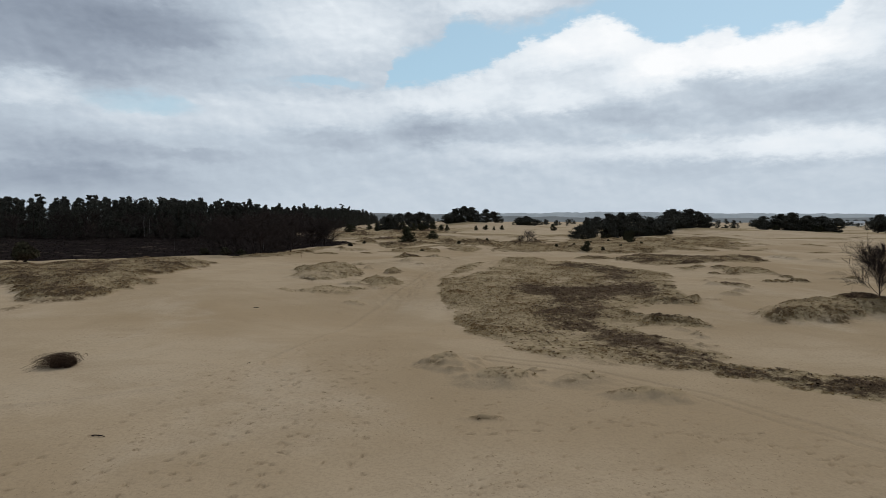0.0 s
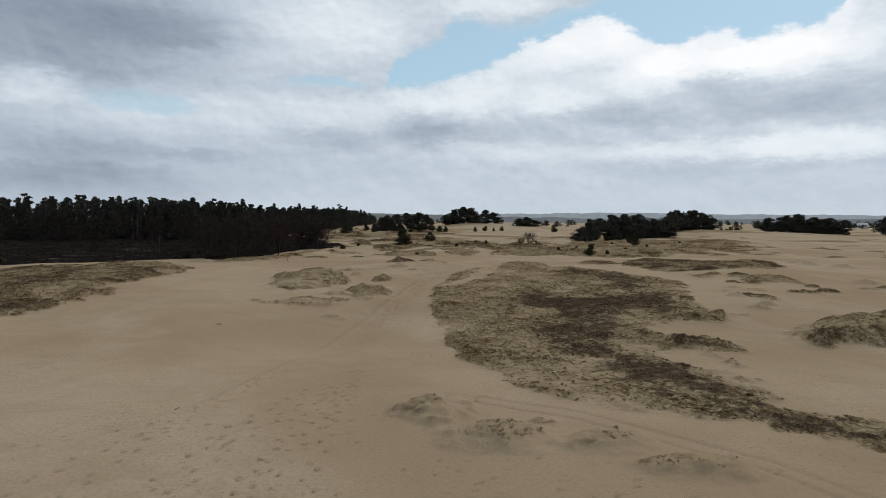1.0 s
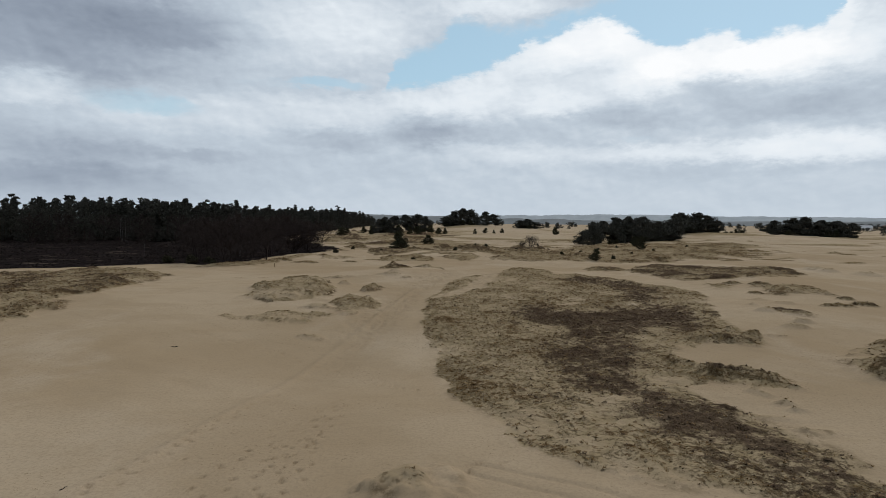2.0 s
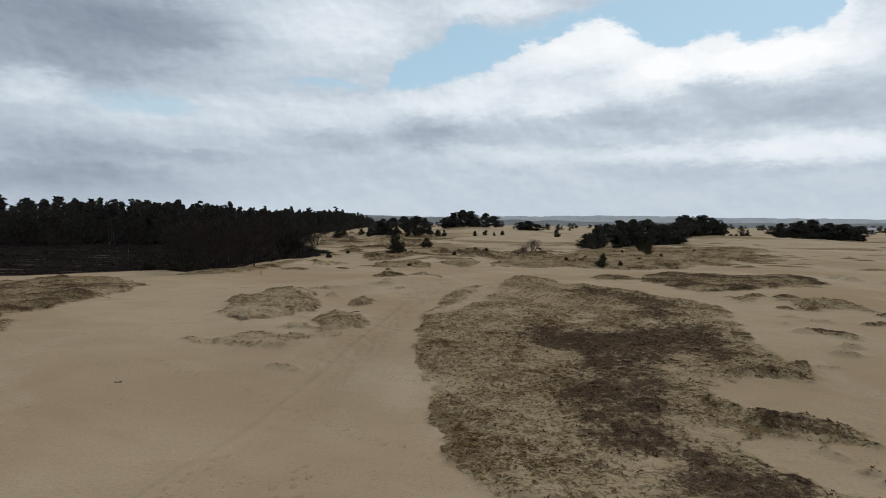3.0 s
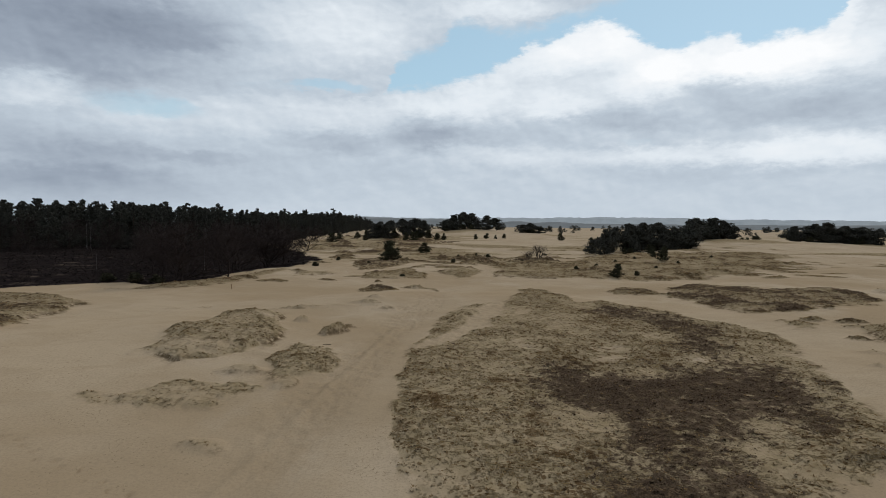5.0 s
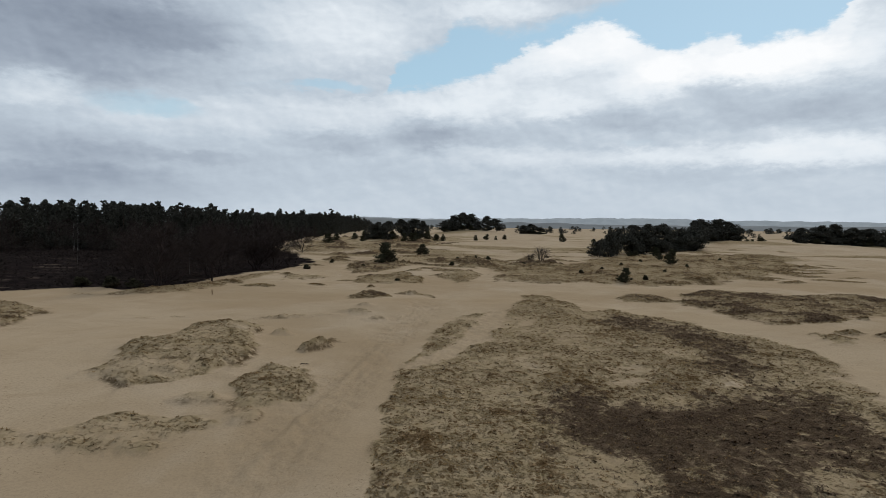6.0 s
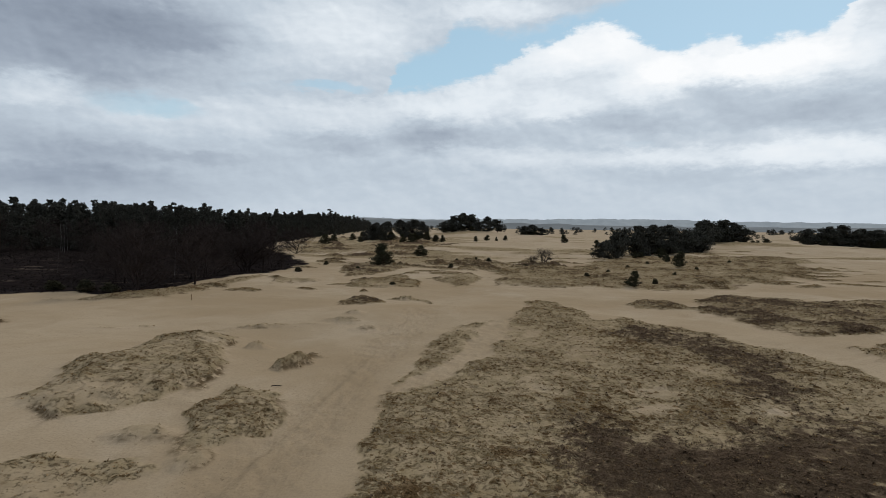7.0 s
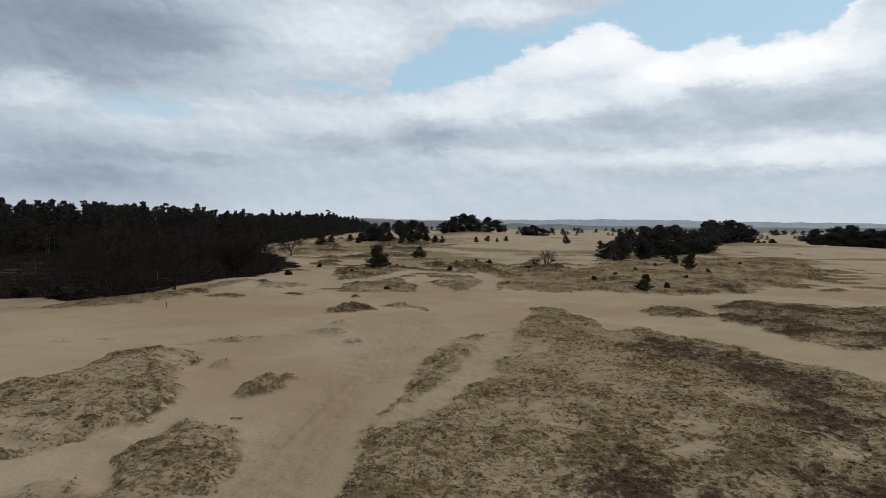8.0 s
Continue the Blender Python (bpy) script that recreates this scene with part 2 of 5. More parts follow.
    sown = k.math("LESS_THAN", draw.outputs[0], k.math("MULTIPLY_ADD", k.math("SUBTRACT", patchy, 0.5), 1.2, k.math("MULTIPLY", veg, 0.82)))
    grain_ring = k.math("SUBTRACT", k.math("ADD", seed.outputs["Distance"], k.math("MULTIPLY", k.math("SUBTRACT", fleck, 0.5), 0.4)), k.math("MULTIPLY_ADD", draw.outputs[1], 0.26, 0.18))
    colour = k.mix(k.math("MULTIPLY", k.math("MULTIPLY", k.span(grain_ring, 0.06, -0.06), sown), k.span(veg, 0.2, 0.5, 0.0, 0.85)), colour, bunch)
    dots = k.math("MULTIPLY", k.math("MULTIPLY", k.span(ring, 0.06, -0.06), some), k.span(k.attr("cushion"), 0.3, 0.6, 0.0, 0.9))
    colour = k.mix(dots, colour, bunch)
    spread = k.math("ADD", dark, k.math("MULTIPLY", k.math("SUBTRACT", k.noise(p, 1.9, 8.0, 0.76), 0.5), 2.2))
    colour = k.mix(k.span(spread, 0.42, 0.74, 0.0, 0.9), colour, moss)
    colour = k.mix(k.math("MULTIPLY", rim, k.span(tuft, 0.40, 0.52, 0.0, 0.95)), colour, (0.064, 0.041, 0.020))
    # heather floor under the wood, its brown also deepened to stand for cloud shade
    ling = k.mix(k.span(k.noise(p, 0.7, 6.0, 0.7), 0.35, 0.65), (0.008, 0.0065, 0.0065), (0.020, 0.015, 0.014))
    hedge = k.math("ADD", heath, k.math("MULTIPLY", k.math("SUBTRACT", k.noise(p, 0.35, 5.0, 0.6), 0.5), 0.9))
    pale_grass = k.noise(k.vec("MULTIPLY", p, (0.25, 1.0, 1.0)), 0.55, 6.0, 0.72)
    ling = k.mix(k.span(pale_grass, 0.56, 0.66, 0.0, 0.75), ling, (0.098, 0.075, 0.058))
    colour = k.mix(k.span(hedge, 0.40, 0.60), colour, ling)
    rough = k.math("MULTIPLY", k.math("MULTIPLY_ADD", trod, 0.9, 0.30), k.noise(p, 5.0, 6.0, 0.7))
    rough = k.math("ADD", rough, k.math("MULTIPLY", k.math("MULTIPLY", k.span(cover, 0.3, 0.7), shown), k.math("MULTIPLY", fleck, 2.2)))
    rough = k.math("MULTIPLY_ADD", grain, 0.25, rough)
    finish(k, colour, 1.0, rough, 1.0, 0.06, 0.0)
    return m


def blade_material(name, a, b, c):
    m, k = material(name)
    r = k.add("ShaderNodeNewGeometry").outputs["Random Per Island"]
    col = k.mix(k.span(r, 0.1, 0.9, smooth=False), a, b)
    col = k.mix(k.span(k.noise(k.place, 0.45, 4.0, 0.6), 0.42, 0.66), col, c)
    finish(k, col, 0.95, None, gloss=0.03)
    return m


def bark_material(name, a, b, scale=6.0):
    m, k = material(name)
    n = k.noise(k.vec("MULTIPLY", k.place, (1.0, 1.0, 0.3)), scale, 5.0, 0.65)
    finish(k, k.mix(k.span(n, 0.35, 0.65), a, b), 0.95, n, 0.6, 0.02, 0.05)
    return m


# unlit emission for the ridges, with the haze of distance put into its colour
def haze_glow_material(name, a, b):
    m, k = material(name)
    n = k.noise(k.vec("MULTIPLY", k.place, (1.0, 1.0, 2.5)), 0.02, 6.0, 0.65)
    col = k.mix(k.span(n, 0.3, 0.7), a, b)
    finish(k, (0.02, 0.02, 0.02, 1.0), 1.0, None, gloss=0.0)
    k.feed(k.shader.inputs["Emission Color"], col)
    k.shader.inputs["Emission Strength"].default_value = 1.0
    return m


M_GROUND = ground_material()
M_STRAW = blade_material("dry_grass", (0.110, 0.064, 0.030), (0.255, 0.167, 0.086), (0.185, 0.116, 0.052))
M_MOSS = blade_material("dark_moss_sprig", (0.048, 0.031, 0.020), (0.115, 0.076, 0.050), (0.080, 0.056, 0.036))
M_DUNE = blade_material("brown_dune_grass", (0.068, 0.042, 0.018), (0.180, 0.118, 0.054), (0.125, 0.081, 0.032))
M_HEATHER = blade_material("heather_sprig", (0.012, 0.009, 0.009), (0.028, 0.021, 0.019), (0.020, 0.016, 0.014))
M_NEEDLE = blade_material("pine_needles", (0.026, 0.026, 0.022), (0.068, 0.066, 0.055), (0.046, 0.044, 0.035))
M_YOUNG = blade_material("young_pine_needles", (0.022, 0.024, 0.015), (0.058, 0.056, 0.032), (0.042, 0.034, 0.022))
M_BUSH = blade_material("juniper_leaves", (0.020, 0.020, 0.013), (0.055, 0.050, 0.030), (0.040, 0.028, 0.018))
M_DEADBUSH = blade_material("withered_twig_tips", (0.026, 0.017, 0.012), (0.085, 0.055, 0.034), (0.042, 0.026, 0.018))
M_BARK = bark_material("pine_bark", (0.020, 0.016, 0.013), (0.055, 0.039, 0.030))
M_TWIG = bark_material("bare_twig_bark", (0.015, 0.011, 0.010), (0.036, 0.026, 0.023))
M_BIRCH = bark_material("birch_bark", (0.06, 0.054, 0.05), (0.22, 0.21, 0.195), 3.0)
M_POST = bark_material("weathered_post_wood", (0.16, 0.10, 0.06), (0.30, 0.20, 0.12), 14.0)
M_RIDGE_NEAR = haze_glow_material("near_ridge_haze_glow", (0.100, 0.113, 0.122), (0.142, 0.156, 0.166))
M_RIDGE_FAR = haze_glow_material("far_ridge_haze_glow", (0.205, 0.238, 0.265), (0.245, 0.280, 0.308))


# ---------------------------------------------------------------- the lie of the land
def hash2(i, j, seed):
    h = (i.astype(np.int64) * 374761393 + j.astype(np.int64) * 668265263 + seed * 1442695041) & 0xFFFFFFFF
    h = ((h ^ (h >> 13)) * 1274126177) & 0xFFFFFFFF
    return ((h ^ (h >> 16)) & 0xFFFFFF) / float(0xFFFFFF) * 2 - 1


def vnoise(x, y, seed):
    i, j = np.floor(x), np.floor(y)
    u, v = x - i, y - j
    u, v = u * u * (3 - 2 * u), v * v * (3 - 2 * v)
    a, b = hash2(i, j, seed), hash2(i + 1, j, seed)
    c, d = hash2(i, j + 1, seed), hash2(i + 1, j + 1, seed)
    return a + (b - a) * u + (c - a) * v + (a - b - c + d) * u * v


def fbm(x, y, size, octaves=4, seed=0, gain=0.5):
    out, amp, f = 0.0, 1.0, 1.0 / size
    for o in range(octaves):
        out = out + amp * vnoise(x * f + 17.3 * o, y * f - 9.1 * o, seed + o)
        amp, f = amp * gain, f * 2.03
    return out


def smooth(a, b, v):
    t = np.clip((v - a) / (b - a), 0, 1)
    return t * t * (3 - 2 * t)


def inside(x, y, poly):
    """Metres inside the border of a polygon, negative outside."""
    best = np.full(x.shape, 1e9)
    sign = np.ones(x.shape)
    n = len(poly)
    for q in range(n):
        (ax, ay), (bx, by) = poly[q], poly[q - 1]
        ex, ey = bx - ax, by - ay
        wx, wy = x - ax, y - ay
        s = np.clip((wx * ex + wy * ey) / (ex * ex + ey * ey), 0, 1)
        best = np.minimum(best, (wx - ex * s) ** 2 + (wy - ey * s) ** 2)
        c1, c2, c3 = y >= ay, y < by, ex * wy > ey * wx
        flip = (c1 & c2 & c3) | (~c1 & ~c2 & ~c3)
        sign = np.where(flip, -sign, sign)
    return -sign * np.sqrt(best)


# broad swells and hollows: x, y, half width, half length, height
SWELLS = [
    (-3, 24, 14, 10, -0.95), (11, 40, 9, 9, -0.35), (-29, 40, 10, 12, 0.9), (-16, 50, 7, 6, 0.6),
    (-6, 68, 8, 6, 0.6), (36, 61, 10, 10, 0.8), (24, 40, 6, 6, 0.4), (9, 68, 7, 5, 0.5),
    (105, 230, 26, 30, 2.0), (12, 352, 22, 26, 2.9), (26, 350, 14, 20, 1.0), (140, 236, 30, 24, 1.3),
    (50, 356, 14, 20, 1.2), (-26, 96, 7, 12, 0.5),
]
MAIN = [(-2, 41), (-1.8, 45.3), (-0.7, 51.8), (0, 57.5), (1.2, 62.8), (4.2, 64.2), (6.4, 66), (8.6, 75), (9.4, 80), (11.8, 81.5), (13.6, 75),
        (13.2, 66.5), (14.4, 66.2), (16.4, 69), (17.6, 65.6), (19.4, 64.6), (21.2, 61.8), (22, 58.4), (23.6, 57), (24.6, 53.5), (24.4, 49), (22.4, 44), (20.8, 39.4),
        (19.4, 35), (19.2, 32), (19, 29.6), (17.5, 26.8), (16.8, 28.0), (15.4, 28.5), (14.4, 28.0), (13.4, 27.2), (12.7, 26.2), (12.9, 25.2), (13.2, 23.6), (14.6, 23.3),
        (15.8, 22), (15.5, 20.2), (13.7, 20.5), (12.3, 22), (11.1, 20.6), (11, 19), (11.7, 17), (12.8, 15), (12.8, 11.5), (12.3, 9.5), (10, 9.1), (7.8, 9.5), (5.8, 9.7),
        (4, 10.9), (2.8, 12.0), (1.8, 14.0), (0.8, 17.6), (0.1, 20.5), (-0.5, 25), (-1.3, 29.2), (-1.8, 33), (-2.1, 38.3)]
MOSS = [(5.8, 40.4), (6.8, 43.0), (9, 42.2), (12.6, 42.2), (17.4, 43.2), (19.6, 39.4), (18, 35), (14.8, 32.4), (12.7, 30), (10.8, 25.5), (9.8, 22.5), (10.6, 20), (11.4, 17),
        (12.5, 13), (12.4, 10.4), (10, 10.2), (8, 12.6), (6.0, 16.5), (5.6, 20.5), (5.7, 24), (6.4, 29.5), (7.0, 33), (5.0, 35)]
MOSS_EAST = [(13.5, 63), (17, 65), (20.4, 62), (21.6, 59), (20.8, 54), (20.2, 50), (19, 46), (20.5, 42), (19, 39), (15.5, 42), (15.5, 46), (16.8, 51), (16.6, 56), (13, 60)]
# overgrown hummocks: border, lift in metres, cover, share of dark moss, border softness
PATCHES = [
    (MAIN, 0.15, 0.76, 0.08, 0.25),
    ([(10.2, 10), (13, 10.4), (17.4, 9.3), (26, 10), (26, 4), (15, 4.6), (12.4, 6.4), (10.6, 8.4)], 0.12, 0.8, 0.45, 0.6),
    ([(-17.4, 42.2), (-18, 46.4), (-17.2, 51), (-17.5, 57.6), (-13, 57.1), (-10.6, 50.5), (-10.7, 45.7), (-11.9, 42.6), (-14.4, 40.6)],
     0.48, 0.68, 0.05, 0.5),
    ([(-16, 35.6), (-12.1, 38.2), (-8.8, 37.4), (-10.2, 34.4), (-14.7, 34)], 0.07, 0.42, 0.0, 0.6),
    ([(-9.8, 43.2), (-9.1, 46.6), (-6.9, 45.4), (-5.6, 41.6), (-7.2, 38.6), (-8.4, 39.2)], 0.22, 0.52, 0.0, 0.4),
    ([(-58, 44), (-56, 56), (-49, 59.6), (-44, 70), (-33, 63.3), (-28.4, 40), (-26.9, 33), (-28.7, 28), (-31, 22.5), (-35, 30), (-42.5, 36.8)],
     0.6, 0.82, 0.30, 0.8),
    ([(-36, 74.5), (-27.6, 77.6), (-26, 85), (-22.5, 96), (-25, 98), (-29, 86), (-36, 79)], 0.35, 0.75, 0.1, 0.6),
    ([(-20.8, 89.8), (-15.7, 94.6), (-17, 98), (-22, 95)], 0.3, 0.6, 0.0, 0.6),
    ([(-11.8, 89.5), (-10.6, 97), (-5.8, 105), (-2.7, 97), (-2.6, 90.4), (-6.8, 88.6)], 0.35, 0.88, 0.25, 0.5),
    ([(-1.4, 101.7), (1.4, 107), (5.1, 109), (6.4, 105.4), (4.4, 94.5), (2, 91.8), (0.5, 95.9)], 0.35, 0.88, 0.30, 0.5),
    ([(-16, 110), (-16.8, 128), (-8.6, 127), (-5, 121), (-7.6, 109.4), (-13.6, 102)], 0.55, 0.88, 0.45, 0.7),
    ([(1.6, 116), (3.2, 124), (7, 131), (14.4, 135), (11, 124), (7.2, 117), (3, 113.6)], 0.35, 0.88, 0.35, 0.7),
    ([(-5, 127), (-3.6, 131), (0.4, 131), (0, 125.6)], 0.3, 0.85, 0.3, 0.6),
    ([(5.9, 93.1), (8, 108), (9.7, 122.2), (16.5, 131), (24, 128), (36, 150), (61, 172), (84, 160), (77, 140), (60, 112), (44, 98), (34, 94), (20, 92.4), (14, 92)],
     0.35, 0.74, 0.22, 1.5),
    ([(-9.3, 73.2), (-9.1, 76.4), (-8.2, 79), (-6.8, 78.4), (-5.2, 75.6), (-7.2, 74)], 0.5, 0.85, 0.35, 0.35),
    ([(-4.4, 79), (-3.5, 81), (0, 79.6), (-0.6, 77.8)], 0.3, 0.6, 0.1, 0.4),
    ([(19.6, 75.5), (20, 79), (22.4, 81), (25.4, 81.5), (25.2, 74.8), (22, 74.6)], 0.35, 0.85, 0.30, 0.4),
    ([(28.6, 82), (33.5, 87), (37, 85.4), (41, 81.5), (47, 83), (50, 78), (45, 68), (38, 64), (32, 61), (27, 60.2), (26.4, 64), (25.4, 69), (25.7, 75)],
     0.30, 0.88, 0.45, 0.6),
    ([(30.6, 49), (31, 54), (35.7, 53), (36, 48)], 0.4, 0.6, 0.1, 0.5),
    ([(26.8, 53.5), (27.8, 56.5), (29.6, 55), (29, 53)], 0.35, 0.7, 0.1, 0.4),
    ([(24.6, 38.6), (25, 39.6), (27, 37.8), (26.4, 36.6)], 0.3, 0.6, 0.4, 0.3),
    ([(19.5, 21.4), (21, 25.4), (24.8, 28.6), (28, 30.6), (33, 30), (36, 27), (32, 24.4), (26.9, 22.8), (22.5, 20.4)], 0.75, 0.62, 0.2, 0.5),
    ([(13, 127.5), (14, 133), (22, 134), (24.5, 130), (20, 127)], 0.7, 0.9, 0.9, 0.8),
    ([(-42, 170), (-27, 160), (-12, 178), (-4, 215), (-6, 262), (-24, 300), (-50, 280), (-56, 220)], 0.4, 0.6, 0.25, 5.0),
    ([(28.4, 25.6), (29, 29), (34, 29.6), (36, 27), (33, 25.2)], 0.1, 0.9, 0.9, 0.7),
    ([(13.6, 30), (16.4, 30.2), (18.9, 30.0), (18.5, 28), (17.4, 26.6), (16.8, 27.9), (15, 28.5)], 0.15, 0.8, 0.35, 0.3),
    ([(11.6, 26.2), (13.2, 24), (14.7, 23.6), (15.9, 22), (15.6, 20.1), (14.2, 21.3), (12.6, 22.7), (11.2, 24.4)], 0.28, 0.8, 0.35, 0.3),
    ([(24, 16.6), (29, 18.6), (33, 17), (28, 15.4)], 0.2, 0.55, 0.1, 0.5),
]
BLOWN = [PATCHES[q][0] for q in (2, 3, 4, 8, 9)]
# lone tussocks on the sand: x, y, half width, half length, lift
TUSSOCKS = [
    (-10.7, 54.5, 0.7, 0.6, 0.35), (-10.3, 40.3, 0.8, 0.6, 0.3), (-4.9, 61, 0.9, 0.8, 0.4), (-7.5, 63.5, 1.1, 0.4, 0.2), (-8.8, 31.2, 0.7, 0.5, 0.2),
    (-7.5, 38.3, 0.6, 0.6, 0.25), (-1.2, 9.6, 1.05, 0.85, 0.55), (1.3, 7.2, 1.35, 0.8, 0.42), (4.3, 6.9, 1.1, 0.7, 0.4), (6.2, 5, 1.1, 0.6, 0.35), (2.6, 8.6, 0.6, 0.4, 0.2),
    (0.1, 2.6, 0.7, 0.3, 0.15), (53.6, 79.3, 1.5, 1.0, 0.4), (57.3, 73.5, 1.4, 1.0, 0.5), (43.6, 50.5, 1.6, 0.9, 0.5), (24.7, 41.9, 0.4, 0.4, 0.25),
    (23.9, 38.7, 0.5, 0.4, 0.3), (24.6, 34.9, 0.9, 0.4, 0.25), (23, 33, 0.9, 0.4, 0.25), (13.5, 20.1, 0.4, 0.3, 0.2), (13.6, 19.5, 0.3, 0.25, 0.15), (13.7, 18.2, 0.45, 0.3, 0.2),
    (13.7, 17.4, 0.5, 0.3, 0.2), (18, 31.5, 0.7, 0.4, 0.2), (54, 77, 1.4, 0.7, 0.4), (-6.6, 66.1, 0.6, 0.5, 0.25), (-6.6, 63, 0.9, 0.5, 0.2), (-3.3, 79, 0.5, 0.4, 0.25), (-12, 62, 2.6, 0.6, 0.12), (27.5, 46, 0.9, 0.5, 0.2), (40, 45, 1.4, 0.7, 0.3),
]
# thin strips of grass blown over with sand
TUSSOCKS += [(-24, 60.9, 1.6, 0.35, 0.08), (-21.7, 62, 1.2, 0.3, 0.06), (-18.3, 60, 1.3, 0.35, 0.08), (-15.8, 60.8, 1.0, 0.3, 0.06), (-12.8, 61.7, 1.8, 0.3, 0.08),
             (-9.9, 62.4, 1.5, 0.35, 0.08), (-38, 74.8, 1.4, 0.5, 0.12), (28.7, 43.4, 1.3, 0.5, 0.2), (17.4, 29.6, 2.2, 0.5, 0.2),
             (12.6, 14.8, 1.4, 0.5, 0.15), (11.9, 16.4, 1.5, 0.4, 0.15), (19.2, 30.2, 1.6, 0.4, 0.2)]
TRAIL = [(-10, 6.5), (-9.1, 11.1), (-7.8, 18.6), (-6.4, 28.7), (-5, 38.3), (-4, 46), (-3.2, 54), (-1.8, 63), (0, 80), (5, 100), (7.5, 112)]
LEDGE = [(-22, 1.5), (-15, 3.6), (-11.4, 5.9), (-10.2, 7.8), (-9.2, 10.4), (-8.6, 15), (-8.0, 20.5), (-7.2, 27.3), (-6.1, 33), (-5, 40.5), (-3.4, 53)]
LANE = [(5.4, 65), (3.9, 58.5), (2.5, 53.5), (0.7, 49.8), (-1.8, 46.5)]
WHEELS = [(16, -4.5), (11.6, 0.6), (8.5, 5.2), (3.9, 9.4), (0.8, 11.0)]
HEATH = [(-330, 60), (-90, 66), (-62, 68), (-52, 72), (-44, 82), (-34, 81.5), (-30, 88), (-27, 100), (-23.5, 111), (-25, 130), (-33, 152),
         (-50, 185), (-60, 210), (-64, 300), (-76, 600), (-330, 700), (-900, 600), (-900, 60)]
STEPS = [[(-3.4, -3.0), (-3.8, 0.8), (-4.3, 5.2), (-4.5, 9.5), (-4.3, 17.9)],
         [(-8.2, -2.5), (-7.4, 1.1), (-7.1, 5.8), (-6.1, 9.5), (-4.5, 13.7)],
         [(-10.2, -3), (-9.9, 1.6), (-9.7, 5.7), (-8.9, 10.5), (-7.6, 20)],
         [(-6.4, -3), (-5.6, 1.0), (-5.2, 4.5), (-4.9, 8.0), (-4.6, 14)],
         [(-25, 36.6), (-18.4, 32.3), (-13.3, 29.3), (-9.8, 27.6), (-6.5, 25.1), (-3.2, 21.8), (-1.4, 20.5), (0.3, 18.8)],
         [(12.5, -3), (9, 0.5), (4, 2.2), (-1, 1.0)],
         [(10.5, 3.0), (9.4, -0.5), (8.4, -4)],
         [(-9.0, -3), (-8.2, 2), (-7.6, 7), (-6.6, 11), (-5.0, 16)],
         [(-12.5, -2), (-11.4, 3), (-9.8, 8), (-8.6, 14)],
         [(-5.4, -3), (-6.2, 2), (-5.6, 7), (-5.2, 12), (-4.6, 19)],
         [(-15, 5), (-9, 7.5), (-3, 8.8), (2, 12)]]


def scattered_hummocks():
    """Small overgrown hummocks strewn over the middle distance: x, y, half length, half width, turn, lift, moss."""
    rng = np.random.default_rng(15)
    out = []
    for x0, x1, y0, y1, n, size, lift, dark in ((-24, 26, 98, 150, 72, 2.9, 0.30, 0.28), (24, 88, 96, 186, 80, 3.2, 0.2, 0.14), (-48, 2, 150, 300, 80, 5.0, 0.5, 0.5),
                                                (45, 210, 60, 320, 90, 2.6, 0.35, 0.15), (-26, -8, 84, 100, 8, 1.6, 0.3, 0.1),
                                                (28, 48, 30, 62, 12, 1.0, 0.25, 0.25)):
        for _ in range(n):
            x, y = rng.uniform(x0, x1), rng.uniform(y0, y1)
            r = size * rng.uniform(0.4, 1.2)
            if abs(x - (y - 80) * 0.2) < 2.2 + r * 0.7 and y < 116:
                continue
            out.append((x, y, r, r * rng.uniform(0.35, 0.65), rng.normal(0, 0.35), lift * rng.uniform(0.5, 1.3), dark * rng.uniform(0, 2)))
    return out


HUMMOCKS = scattered_hummocks() + [(-7.4, 51.4, 2.3, 0.85, radians(66), 0.75, 0.1)]


def way(x, y, line):
    """Metres from a drawn line."""
    best = np.full(x.shape, 1e9)
    for (ax, ay), (bx, by) in zip(line, line[1:]):
        ex, ey = bx - ax, by - ay
        s = np.clip(((x - ax) * ex + (y - ay) * ey) / (ex * ex + ey * ey), 0, 1)
        best = np.minimum(best, (x - ax - ex * s) ** 2 + (y - ay - ey * s) ** 2)
    return np.sqrt(best)


def footprints():
    """Where feet have sunk in: x, y, heading, half length."""
    rng = np.random.default_rng(5)
    out = []
    for n, line in enumerate(STEPS):
        side = 1
        for (ax, ay), (bx, by) in zip(line, line[1:]):
            d = math.hypot(bx - ax, by - ay)
            for s in np.arange(0, d, 0.66):
                side = -side
                a = math.atan2(by - ay, bx - ax)
                x = ax + (bx - ax) * s / d - math.sin(a) * 0.13 * side + rng.normal(0, 0.05)
                y = ay + (by - ay) * s / d + math.cos(a) * 0.13 * side + rng.normal(0, 0.07)
                out.append((x, y, a + rng.normal(0, 0.2), rng.uniform(0.085, 0.12) * (1.3 if y > 15 else 1.0)))
    for _ in range(50):
        u = rng.uniform(0, 1)
        out.append((rng.normal(-7 + 2 * u, 2.6), -3 + 16 * u, rng.uniform(0.9, 2.0), rng.uniform(0.06, 0.09)))
    for _ in range(260):
        out.append((rng.uniform(-1, 13), rng.uniform(-4, 6), rng.uniform(0, 3.1), rng.uniform(0.045, 0.075)))
    return out


